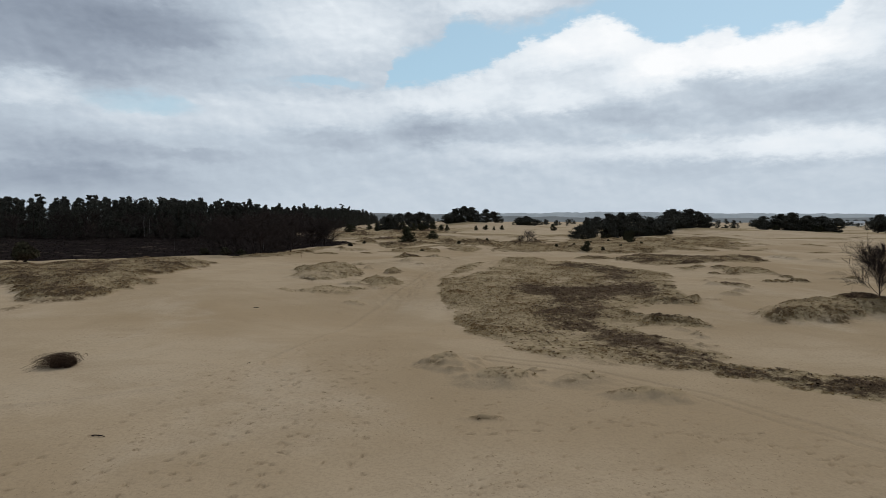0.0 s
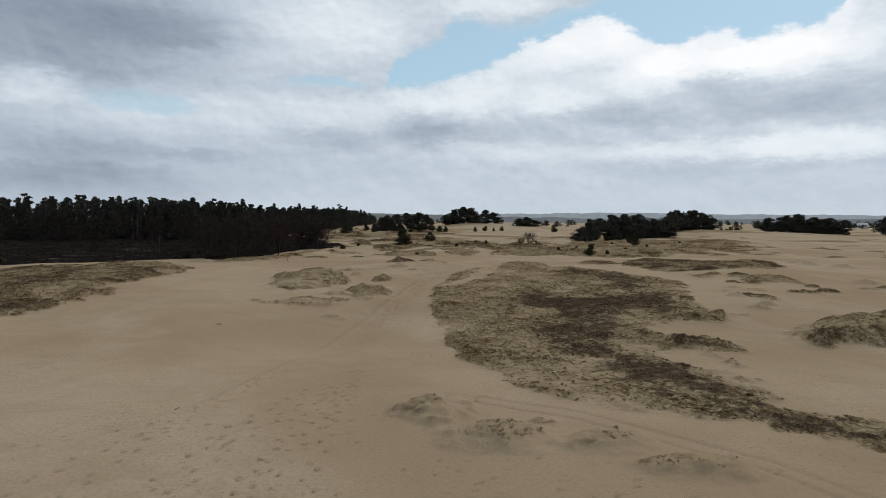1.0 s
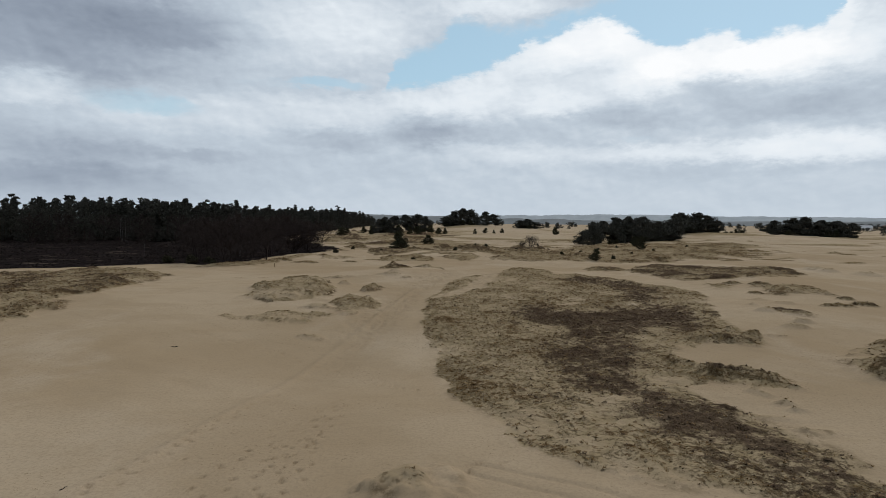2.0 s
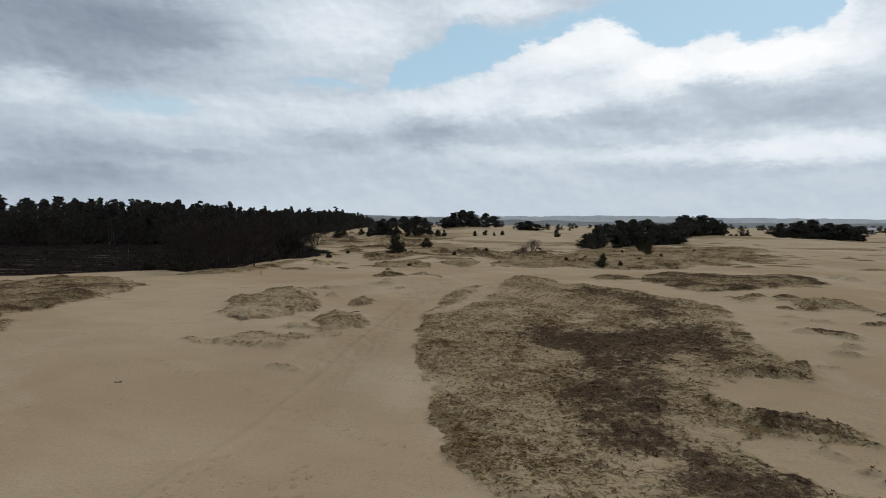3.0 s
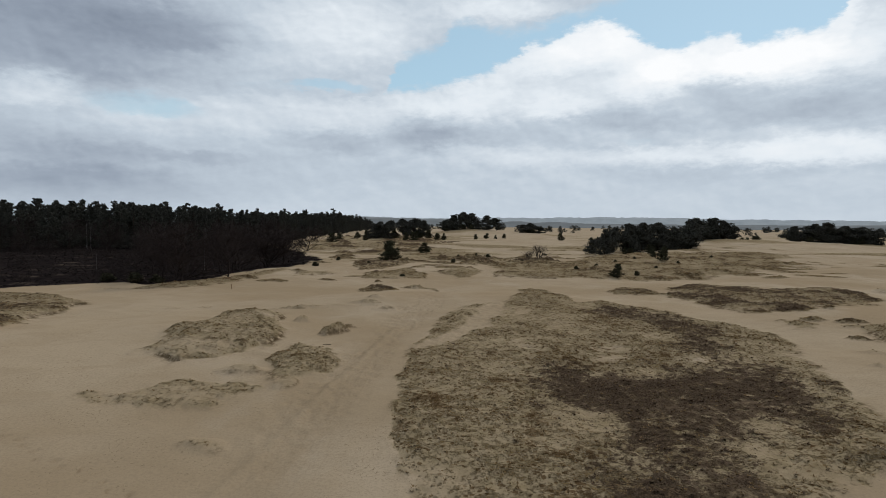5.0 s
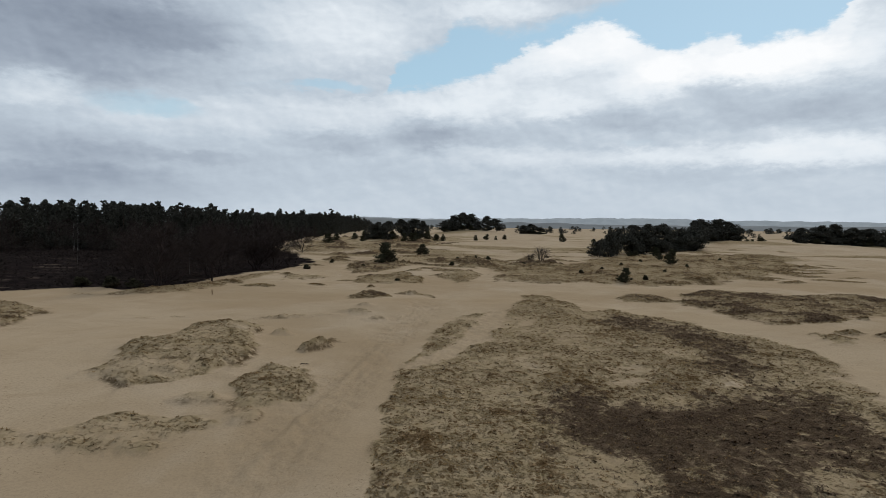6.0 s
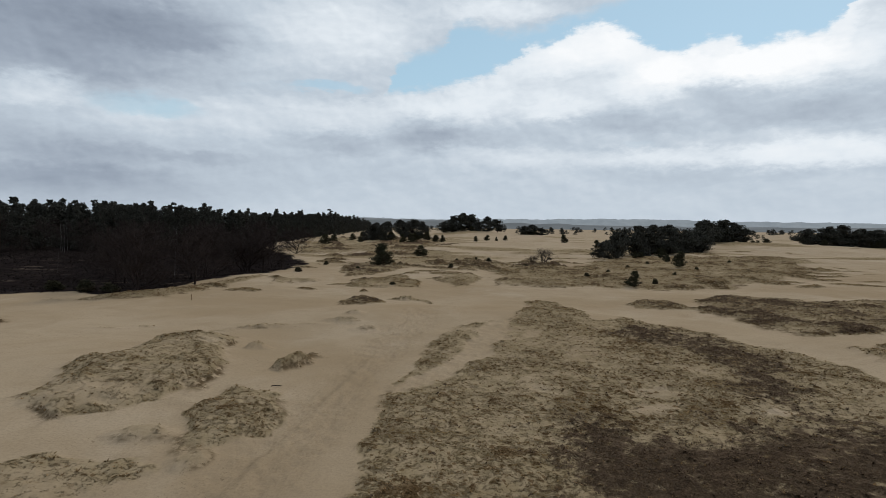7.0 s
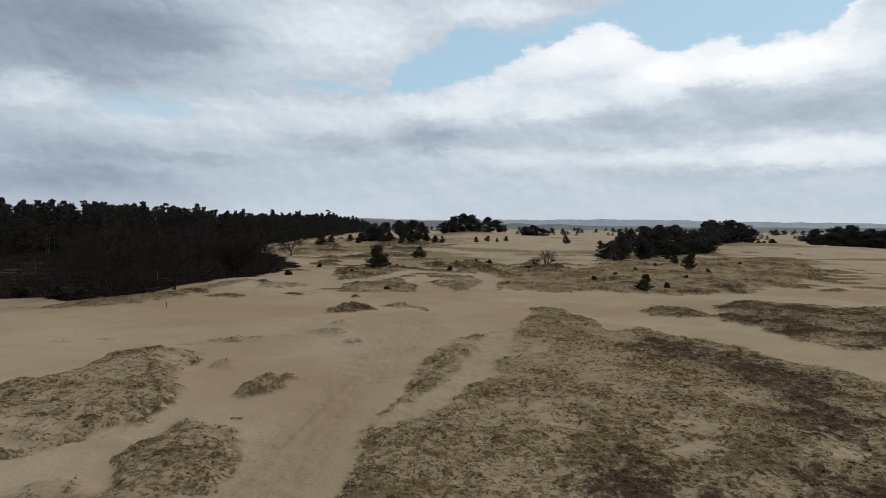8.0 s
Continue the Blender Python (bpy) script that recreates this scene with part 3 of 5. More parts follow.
def land(x, y, prints=False):
    """Height and the covers of the ground at x, y (arrays)."""
    x, y = np.asarray(x, float), np.asarray(y, float)
    z = np.zeros(x.shape)
    for sx, sy, rx, ry, h in SWELLS:
        z += h * np.exp(-((x - sx) / rx) ** 2 - ((y - sy) / ry) ** 2)
    reach = np.hypot(x, y - 20)
    near = 1 - smooth(150, 400, reach)
    z += (0.16 + 0.22 * smooth(60, 140, reach)) * fbm(x, y, 16, 3, 3) * near
    z += 0.035 * fbm(x, y, 2.6, 3, 8) * near
    wob = fbm(x, y, 3.2, 4, 21, 0.6)
    fine = fbm(x, y, 0.8, 3, 31, 0.6)
    lump = fbm(x, y, 0.46, 3, 41, 0.6)
    veg, moss, rim = np.zeros(x.shape), np.zeros(x.shape), np.zeros(x.shape)
    for poly, lift, cover, dark, soft in PATCHES:
        px, py = [p[0] for p in poly], [p[1] for p in poly]
        box = (x > min(px) - 4) & (x < max(px) + 4) & (y > min(py) - 4) & (y < max(py) + 4)
        if not box.any():
            continue
        d = inside(x[box], y[box], poly) + (0.55 * wob[box] + 0.22 * fine[box]) * (0.25 + 1.4 * soft)
        edge = smooth(-0.1, soft, d)
        dome = smooth(-0.6, 1.0 + 2.2 * soft, d)
        z[box] += lift * (0.25 * edge * smooth(-0.1, 0.5, fbm(x[box], y[box], 2.2, 2, 81)) + dome * (0.9 + 0.25 * wob[box])) + 0.06 * lump[box] * edge
        veg[box] = np.maximum(veg[box], cover * edge * smooth(-0.7, 1.2, d + 0.6 * wob[box]) ** 0.35 * (0.85 + 0.3 * wob[box]))
        rim[box] = np.maximum(rim[box], np.exp(-((d - 0.25 * soft) / (0.22 + 0.1 * soft)) ** 2) * smooth(-0.1, 0.5, fbm(x[box], y[box], 2.2, 2, 81)) * min(1, lift * 3.0))
        moss[box] = np.maximum(moss[box], dark * edge * smooth(0.0, 0.4 + soft, d) * (1 + 0.7 * wob[box]))
        if poly in BLOWN:
            sheet = fbm(x[box] * 0.8 + y[box] * 0.25, y[box], 3.4, 3, 95, 0.6)
            over = smooth(0.02, 0.34, sheet) * smooth(0.35, 1.1, d)
            veg[box] *= 1 - 0.34 * over
            moss[box] *= 1 - over
            lip = np.exp(-((sheet - 0.02) / 0.06) ** 2) * smooth(0.2, 0.8, d)
            rim[box] = np.maximum(rim[box], 0.75 * lip * smooth(-0.2, 0.3, fbm(x[box], y[box], 1.1, 2, 97)))
            z[box] += 0.09 * smooth(0.15, -0.1, sheet) * smooth(0.2, 0.9, d)
    for tx, ty, rx, ry, lift in TUSSOCKS:
        box = (abs(x - tx) < 3 * rx + 1) & (abs(y - ty) < 3 * ry + 1)
        if not box.any():
            continue
        d = 1 - np.hypot((x[box] - tx) / rx, (y[box] - ty) / ry) + 0.45 * wob[box] + 0.2 * fine[box]
        z[box] += 1.0 * lift * smooth(-0.7, 0.9, d) + 0.05 * lump[box] * smooth(0, 0.3, d)
        veg[box] = np.maximum(veg[box], 0.34 * smooth(-0.1, 0.5, d))
        rim[box] = np.maximum(rim[box], 0.7 * np.exp(-((d - 0.05) / 0.16) ** 2) * smooth(0.0, 0.6, fbm(x[box], y[box], 0.9, 2, 83)))
    for tx, ty, rx, ry, turn, lift, dark in HUMMOCKS:
        box = (abs(x - tx) < 1.7 * rx) & (abs(y - ty) < 1.7 * rx)
        if not box.any():
            continue
        c, s = math.cos(turn), math.sin(turn)
        u, v = (x[box] - tx) * c + (y[box] - ty) * s, (y[box] - ty) * c - (x[box] - tx) * s
        d = 1 - np.hypot(u / rx, v / ry) + 0.4 * wob[box] + 0.15 * fine[box]
        edge = smooth(0.0, 0.35, d)
        z[box] += lift * (0.2 * edge + 0.9 * smooth(-0.2, 0.9, d))
        veg[box] = np.maximum(veg[box], (0.9 if lift < 0.7 else 0.5) * edge)
        moss[box] = np.maximum(moss[box], dark * edge)
        rim[box] = np.maximum(rim[box], np.exp(-((d - 0.12) / 0.14) ** 2) * 0.9)
    west = smooth(9.0, 2.0, x) * smooth(0.3, 1.8, inside(x, y, MAIN)) * smooth(36, 46, y)
    veg = veg * (1 - 0.22 * west)
    veg = veg * (1 - 0.28 * smooth(28, 22, y) * smooth(6.5, 4, x) * smooth(0.4, 1.6, inside(x, y, MAIN)))
    core = smooth(-2.8, 2.2, inside(x, y, MOSS) + 1.3 * wob + 0.5 * fine)
    moss = np.maximum(moss, (0.76 - 0.16 * smooth(18, 23, y) * smooth(37, 32, y)) * core * smooth(0.1, 0.5, veg))
    east = smooth(-1.6, 1.8, inside(x, y, MOSS_EAST) + 1.4 * wob + 0.4 * fine)
    moss = np.maximum(moss, 0.62 * east * smooth(0.1, 0.5, veg))
    z -= 0.10 * core
    cushion = smooth(0.25, 0.7, veg) * smooth(0.5, 3.0, inside(x, y, MAIN) + wob) * (0.4 + 0.6 * smooth(2, 9, x))
    # bare sand showing inside the large patch
    for hx, hy, rx, ry, turn, bare in ((10.2, 45.0, 1.3, 0.8, 0, 0.7), (16.2, 44.7, 1.4, 0.7, 0, 0.7), (11.4, 47.5, 1.8, 1.2, 20, 0.5),
                                       (9.6, 22.4, 0.8, 0.3, 0, 0.8), (7.2, 60, 1.0, 3.5, -30, 0.5), (15.5, 52, 2.0, 1.4, 10, 0.4), (5.6, 48, 1.2, 2.6, -10, 0.4)):
        c, s = math.cos(radians(turn)), math.sin(radians(turn))
        u, v = (x - hx) * c + (y - hy) * s, (y - hy) * c - (x - hx) * s
        hole = bare * smooth(0.0, 0.5, 1 - np.hypot(u / rx, v / ry) + 0.5 * wob + 0.4 * fine)
        veg, moss = veg * (1 - hole), moss * (1 - hole)
        z -= 0.06 * hole
    lane = smooth(1.1, 0.45, way(x, y, LANE) + 0.3 * wob + 0.2 * fine)
    veg, moss = veg * (1 - 0.92 * lane), moss * (1 - lane)
    z -= 0.08 * lane
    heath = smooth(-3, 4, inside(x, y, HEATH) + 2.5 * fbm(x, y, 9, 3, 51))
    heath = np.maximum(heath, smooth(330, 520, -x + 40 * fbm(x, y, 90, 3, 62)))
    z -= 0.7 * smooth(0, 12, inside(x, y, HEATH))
    # far sand carries faint bands of grass
    band = smooth(0.05, 0.65, fbm(x * 0.4, y, 14, 4, 71)) * smooth(95, 150, y) * (1 - smooth(330, 430, y))
    veg = np.maximum(veg, 0.55 * band)
    z += 0.15 * band
    trod = smooth(2.4, 0.6, way(x, y, TRAIL) + 0.5 * wob) * smooth(20, 40, y) * smooth(92, 62, y)
    trod = np.maximum(trod, 0.12 * smooth(3.0, 0.5, way(x, y, STEPS[1]) + 0.6 * wob))
    trod = trod * (1 - smooth(0.2, 0.5, veg))
    z += 0.05 * trod * fbm(x, y * 0.8, 0.34, 2, 85) - 0.12 * smooth(2.6, 0.4, way(x, y, TRAIL)) * smooth(14, 30, y)
    rut = way(x, y, WHEELS)
    z += 0.09 * np.exp(-(way(x, y, LEDGE) / 0.28) ** 2)
    z -= 0.06 * (smooth(0.13, 0.03, np.abs(rut - 0.40)))
    if prints:
        for fx, fy, a, s in footprints():
            i0, i1 = np.searchsorted(prints[0], (fx - 0.5, fx + 0.5))
            j0, j1 = np.searchsorted(prints[1], (fy - 0.5, fy + 0.5))
            sub = (slice(j0, j1), slice(i0, i1))
            u, v = x[sub] - fx, y[sub] - fy
            along, across = u * math.cos(a) + v * math.sin(a), -u * math.sin(a) + v * math.cos(a)
            r = np.hypot(along / s, across / (s * 0.6))
            # prints are darkened in colour too, since the dents alone hardly show
            trod[sub] = np.maximum(trod[sub], 0.8 * smooth(1.3, 0.8, r))
            z[sub] += -0.085 * smooth(1.25, 0.7, r) + 0.016 * np.exp(-((r - 1.45) / 0.3) ** 2)
    lump = np.clip(0.5 + 0.33 * lump + 0.22 * fbm(x, y, 1.7, 2, 91), 0, 1)
    return z, veg, moss, heath, trod, lump, rim, cushion


def graded(marks):
    """Coordinates whose spacing changes from mark to mark: (place, spacing there)."""
    out = [marks[0][0]]
    for (a, sa), (b, sb) in zip(marks, marks[1:]):
        v = a
        while v < b:
            v += sa + (sb - sa) * (v - a) / (b - a)
            out.append(min(v, b))
    return np.unique(np.array(out))


def build_ground():
    xs = graded([(-3200, 300), (-330, 12), (-60, 0.9), (-26, 0.28), (-13, 0.075), (-2, 0.075), (3, 0.12), (16, 0.14), (30, 0.28), (62, 0.7), (330, 12), (3200, 300)])
    ys = graded([(-1200, 300), (-20, 2.0), (-4, 0.075), (12, 0.08), (17, 0.13), (48, 0.17), (85, 0.28), (140, 0.55), (420, 8), (3400, 300)])
    X, Y = np.meshgrid(xs, ys)
    Z, veg, moss, heath, trod, lump, rim, cushion = land(X, Y, (xs, ys))
    nx, ny = len(xs), len(ys)
    me = bpy.data.meshes.new("ground")
    me.vertices.add(nx * ny)
    me.vertices.foreach_set("co", np.stack([X, Y, Z], -1).astype(np.float32).ravel())
    a = (np.arange(ny - 1)[:, None] * nx + np.arange(nx - 1)[None, :]).ravel()
    quads = np.stack([a, a + 1, a + nx + 1, a + nx], -1).astype(np.int32)
    me.loops.add(quads.size)
    me.loops.foreach_set("vertex_index", quads.ravel())
    me.polygons.add(len(quads))
    me.polygons.foreach_set("loop_start", np.arange(0, quads.size, 4, dtype=np.int32))
    me.polygons.foreach_set("use_smooth", np.ones(len(quads), dtype=bool))
    me.update(calc_edges=True)
    for name, v in (("veg", veg), ("moss", moss), ("heath", heath), ("trod", trod), ("lump", lump), ("rim", rim), ("cushion", cushion)):
        me.attributes.new(name, "FLOAT", "POINT").data.foreach_set("value", np.clip(v, 0, 1).astype(np.float32).ravel())
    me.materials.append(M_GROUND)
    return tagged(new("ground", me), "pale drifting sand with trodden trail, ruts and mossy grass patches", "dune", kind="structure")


build_ground()


def height(x, y):
    return float(land(np.array([x]), np.array([y]))[0][0])


# ---------------------------------------------------------------- mesh helpers
def link_mesh(name, verts, faces, mat, parent=None, label="", at_once=False):
    me = bpy.data.meshes.new(name)
    if isinstance(verts, np.ndarray) and isinstance(faces, np.ndarray):
        k = faces.shape[1]
        me.vertices.add(len(verts))
        me.vertices.foreach_set("co", verts.astype(np.float32).ravel())
        me.loops.add(faces.size)
        me.loops.foreach_set("vertex_index", faces.astype(np.int32).ravel())
        me.polygons.add(len(faces))
        me.polygons.foreach_set("loop_start", np.arange(0, faces.size, k, dtype=np.int32))
        me.update(calc_edges=True)
    else:
        me.from_pydata([tuple(v) for v in verts], [], faces)
        me.polygons.foreach_set("use_smooth", np.ones(len(faces), dtype=bool))
        me.update()
    me.materials.append(mat)
    ob = new(name, me)
    if parent is not None:
        ob.parent = parent
    if label:
        tagged(ob, label)
    return ob


def leaves(rng, centres, radii, count, size, squash=0.7):
    """Small three-cornered sprays scattered through rounded clumps."""
    verts = []
    for c, r in zip(centres, radii):
        d = rng.normal(size=(count, 3))
        d /= np.linalg.norm(d, axis=1)[:, None]
        p = d * (r * rng.uniform(0.25, 1.08, count) ** 0.6)[:, None] * (1, 1, squash) + c
        a = rng.normal(size=(count, 3))
        a /= np.linalg.norm(a, axis=1)[:, None]
        b = np.cross(a, rng.normal(size=(count, 3)))
        b /= np.linalg.norm(b, axis=1)[:, None] + 1e-9
        s = size * rng.uniform(0.6, 1.35, (count, 1))
        verts.append(np.stack([p + a * s, p - a * s * 0.5 + b * s * 0.5, p - a * s * 0.5 - b * s * 0.5], 1).reshape(-1, 3))
    v = np.concatenate(verts)
    return v, np.arange(len(v)).reshape(-1, 3)


class Limbs:
    """Tapered tubes gathered into one mesh."""

    def __init__(self):
        self.v, self.f = [], []

    def tube(self, pts, r0, r1, sides=5):
        n = len(pts)
        base = len(self.v)
        for q, p in enumerate(pts):
            ahead = (pts[min(q + 1, n - 1)] - pts[max(q - 1, 0)]).normalized()
            u = ahead.orthogonal().normalized()
            w = ahead.cross(u)
            r = r0 + (r1 - r0) * q / (n - 1)
            for s in range(sides):
                a = 2 * math.pi * s / sides
                self.v.append(p + (u * math.cos(a) + w * math.sin(a)) * r)
        for q in range(n - 1):
            for s in range(sides):
                t = (s + 1) % sides
                self.f.append((base + q * sides + s, base + q * sides + t, base + (q + 1) * sides + t, base + (q + 1) * sides + s))
        self.f.append(tuple(base + (n - 1) * sides + s for s in range(sides)))


def bent(rng, a, b, sag=0.1, n=4):
    """A slightly crooked line of points from a to b."""
    d = (b - a).length
    out = []
    for q in range(n):
        s = q / (n - 1)
        j = Vector(rng.normal(0, 0.05 * d, 3)) * math.sin(math.pi * s)
        out.append(a.lerp(b, s) + j + Vector((0, 0, sag * d * math.sin(math.pi * s))))
    return out


def pine(seed, h, w, low=0.25, clumps=20, count=80, size=0.28, mat=None):
    """A grown Scots pine: bare lower trunk, crooked limbs, layered uneven crown. Stands at the origin."""
    rng = np.random.default_rng(seed)
    ob = new("pine_tree")
    wood, limbs = Limbs(), Limbs()
    lean = Vector((rng.normal(0, 0.05 * h), rng.normal(0, 0.05 * h), 0))
    top = Vector((0, 0, h * 0.93)) + lean
    stem = bent(rng, Vector((0, 0, -0.4)), top, 0.0, 7)
    wood.tube(stem, 0.022 * h + 0.03, 0.02, 7)
    cs, rs = [], []
    for q in range(clumps):
        s = low + (0.97 - low) * (q + rng.uniform(0, 1)) / clumps
        i = min(int(s * 6), 5)
        foot = stem[i].lerp(stem[i + 1], s * 6 - i)
        girth = math.sin(math.pi * min(1.0, (s - low) / (1.02 - low) * 0.72 + 0.26)) ** 0.8
        a = rng.uniform(0, 2 * math.pi)
        reach = 0.5 * w * girth * rng.uniform(0.45, 1.05)
        tip = foot + Vector((math.cos(a) * reach, math.sin(a) * reach, reach * rng.uniform(0.0, 0.35)))
        limbs.tube(bent(rng, foot, tip, -0.05), 0.008 * h + 0.015, 0.012, 4)
        r = (0.19 + 0.06 * rng.uniform(-1, 1)) * w * (0.7 + 0.45 * girth)
        cs.append(np.array(tip)), rs.append(r)
        mid = foot.lerp(tip, 0.5)
        cs.append(np.array(mid)), rs.append(r * 0.8)
    cs.append(np.array(top)), rs.append(0.13 * w)
    link_mesh("trunk", wood.v, wood.f, M_BARK, ob)
    link_mesh("limb_frame", limbs.v, limbs.f, M_BARK, ob)
    v, f = leaves(rng, cs, rs, count, size, 0.55)
    link_mesh("crown", v, f, mat or M_NEEDLE, ob)
    return ob


def young_pine(seed, h, w, count=46, size=0.12, mat=None):
    """A bushy young pine, in needle to the ground, with whorls of rising shoots."""
    rng = np.random.default_rng(seed)
    ob = new("young_pine")
    wood = Limbs()
    stem = bent(rng, Vector((0, 0, -0.2)), Vector((rng.normal(0, 0.04 * h), rng.normal(0, 0.04 * h), h)), 0.0, 5)
    wood.tube(stem, 0.02 * h + 0.02, 0.012, 6)
    cs, rs = [np.array(stem[-1])], [0.07 * h]
    levels = 6
    for q in range(levels):
        s = 0.10 + 0.80 * q / (levels - 1)
        i = min(int(s * 4), 3)
        foot = stem[i].lerp(stem[i + 1], s * 4 - i)
        n = 6 if q < 4 else 4
        for b in range(n):
            a = 2 * math.pi * (b + rng.uniform(-0.3, 0.3)) / n + q
            reach = 0.5 * w * (1.05 - 0.82 * s ** 1.25) * rng.uniform(0.62, 1.12)
            tip = foot + Vector((math.cos(a) * reach, math.sin(a) * reach, reach * rng.uniform(0.15, 0.6)))
            wood.tube(bent(rng, foot, tip, -0.08, 3), 0.006 * h + 0.008, 0.006, 3)
            for u in (0.45, 0.72, 1.0):
                cs.append(np.array(foot.lerp(tip, u)))
                rs.append((0.085 + 0.03 * rng.uniform(-1, 1)) * (h + w) * 0.62)
    link_mesh("trunk", wood.v, wood.f, M_BARK, ob)
    v, f = leaves(rng, cs, rs, count, size, 0.8)
    v[:, 2] = np.maximum(v[:, 2], -0.05)
    link_mesh("crown", v, f, mat or M_YOUNG, ob)
    return ob


def bush(seed, h, w, mat, count=90, size=0.09):
    """A low dense bush: a few stems under an uneven dome of foliage."""
    rng = np.random.default_rng(seed)
    ob = new("bush")
    wood = Limbs()
    cs, rs = [], []
    for q in range(11):
        a, reach = rng.uniform(0, 2 * math.pi), 0.36 * w * math.sqrt(rng.uniform(0, 1))
        tip = Vector((math.cos(a) * reach, math.sin(a) * reach, h * rng.uniform(0.3, 0.8) * (1.1 - reach / (0.6 * w))))
        wood.tube(bent(rng, Vector((0, 0, -0.1)), tip, 0.05, 3), 0.02 + 0.012 * h, 0.008, 4)
        cs.append(np.array(tip)), rs.append(rng.uniform(0.17, 0.27) * min(w, 1.5 * h))
    link_mesh("stem", wood.v, wood.f, M_BARK, ob)
    v, f = leaves(rng, cs, rs, count, size, 0.85)
    v[:, 2] = np.maximum(v[:, 2], -0.04)
    link_mesh("foliage", v, f, mat, ob)
    return ob


def bare_tree(seed, h, w, name="bare_tree", mat=None, stems=1, dense=1.0, low=0.15, rise=0.8, thin=1.0):
    """A leafless tree: trunk, forking boughs and a haze of fine twigs."""
    rng = np.random.default_rng(seed)
    mat = mat or M_TWIG
    ob = new(name)
    trunk, boughs, twigs = Limbs(), Limbs(), Limbs()

    def fork(a, b, r, depth):
        into = boughs if depth < 2 else twigs
        into.tube(bent(rng, a, b, 0.03, 4 if depth < 2 else 3), r, r * 0.5, 5 if depth < 2 else 3)
        if depth >= 3:
            return
        d = b - a
        for _ in range(int(round((5 if depth == 1 else 6) * dense)) if depth else 5):
            s = rng.uniform(0.3, 1.0)
            side = Vector(rng.normal(size=3))
            side -= d.normalized() * side.dot(d.normalized())
            side.normalize()
            tip = a.lerp(b, s) + (d.normalized() * 0.75 + side * rng.uniform(0.45, 0.95) + Vector((0, 0, 0.25))).normalized() * d.length * rng.uniform(0.42, 0.72)
            tip.z = max(tip.z, 0.15)
            fork(a.lerp(b, s), tip, max(r * 0.45, 0.006), depth + 1)

    for k in range(stems):
        foot = Vector((rng.normal(0, 0.05 * w) * (stems > 1), rng.normal(0, 0.05 * w) * (stems > 1), -0.25))
        top = Vector((rng.normal(0, 0.08 * w) + foot.x, rng.normal(0, 0.08 * w) + foot.y, h * 0.8))
        if stems > 1:
            a = 2 * math.pi * k / stems
            top = Vector((math.cos(a) * w * 0.28, math.sin(a) * w * 0.28, h * 0.75))
        stem = bent(rng, foot, top, 0.0, 6)
        trunk.tube(stem, (0.016 * h + 0.02) * thin, 0.015, 7)
        n = int(9 * dense) + 2
        for q in range(n):
            s = low + (0.98 - low) * q / (n - 1)
            i = min(int(s * 5), 4)
            p = stem[i].lerp(stem[i + 1], s * 5 - i)
            a = q * 2.4 + rng.uniform(-0.5, 0.5)
            reach = 0.46 * w * (1.08 - 0.75 * s) * rng.uniform(0.7, 1.1)
            tip = p + Vector((math.cos(a) * reach, math.sin(a) * reach, reach * rise * rng.uniform(0.6, 1.3)))
            tip.z = min(tip.z, h)
            fork(p, tip, 0.007 * h * thin + 0.008, 1)
    link_mesh("trunk", trunk.v, trunk.f, mat, ob)
    link_mesh("bough_frame", boughs.v, boughs.f, mat, ob)
    link_mesh("twig_crown", twigs.v, twigs.f, mat, ob)
    return ob


def stand(ob, x, y, turn=0.0, grow=1.0, sink=0.05):
    ob.matrix_basis = pose(x, y, height(x, y) - sink, 0, 0, turn) @ Matrix.Scale(grow, 4)
    return ob


def again(ob, x, y, turn=0.0, grow=1.0, label="", sink=0.05, tall=1.0):
    m = pose(x, y, height(x, y) - sink, 0, 0, turn) @ Matrix.Diagonal((grow, grow, grow * tall, 1))
    keep = ob.matrix_basis.copy()
    ob.matrix_basis = Matrix.Identity(4)
    c = copy_thing(ob, m)
    ob.matrix_basis = keep
    if label:
        tagged(c, label)
    return c


# ---------------------------------------------------------------- distance
def ridge(name, y, base, top, mat, seed, step):
    """A wooded rise on the horizon, with the crowns of its trees along the skyline."""
    xs = np.arange(-3000, 3000, step)
    crest = top + 0.42 * top * fbm(xs, xs * 0, 900, 4, seed) + 0.07 * top * fbm(xs, xs * 0, 26, 4, seed + 9, 0.7)
    v, f = [], []
    n = len(xs)
    for k, (dy, s) in enumerate(((0, 0.0), (25, 0.8), (60, 1.0), (180, 0.9), (400, 0.0))):
        v += [(x, y + dy + 60 * math.sin(x / 700), base + (c - base) * s) for x, c in zip(xs, crest)]
        if k:
            f += [((k - 1) * n + i, (k - 1) * n + i + 1, k * n + i + 1, k * n + i) for i in range(n - 1)]
    ob = link_mesh(name, v, f, mat)
    ob.data.polygons.foreach_set("use_smooth", np.zeros(len(f), dtype=bool))
    return ob


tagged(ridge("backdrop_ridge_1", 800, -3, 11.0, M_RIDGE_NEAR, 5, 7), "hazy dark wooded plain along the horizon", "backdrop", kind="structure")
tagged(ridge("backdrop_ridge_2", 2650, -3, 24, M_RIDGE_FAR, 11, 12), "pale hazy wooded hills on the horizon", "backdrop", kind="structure")


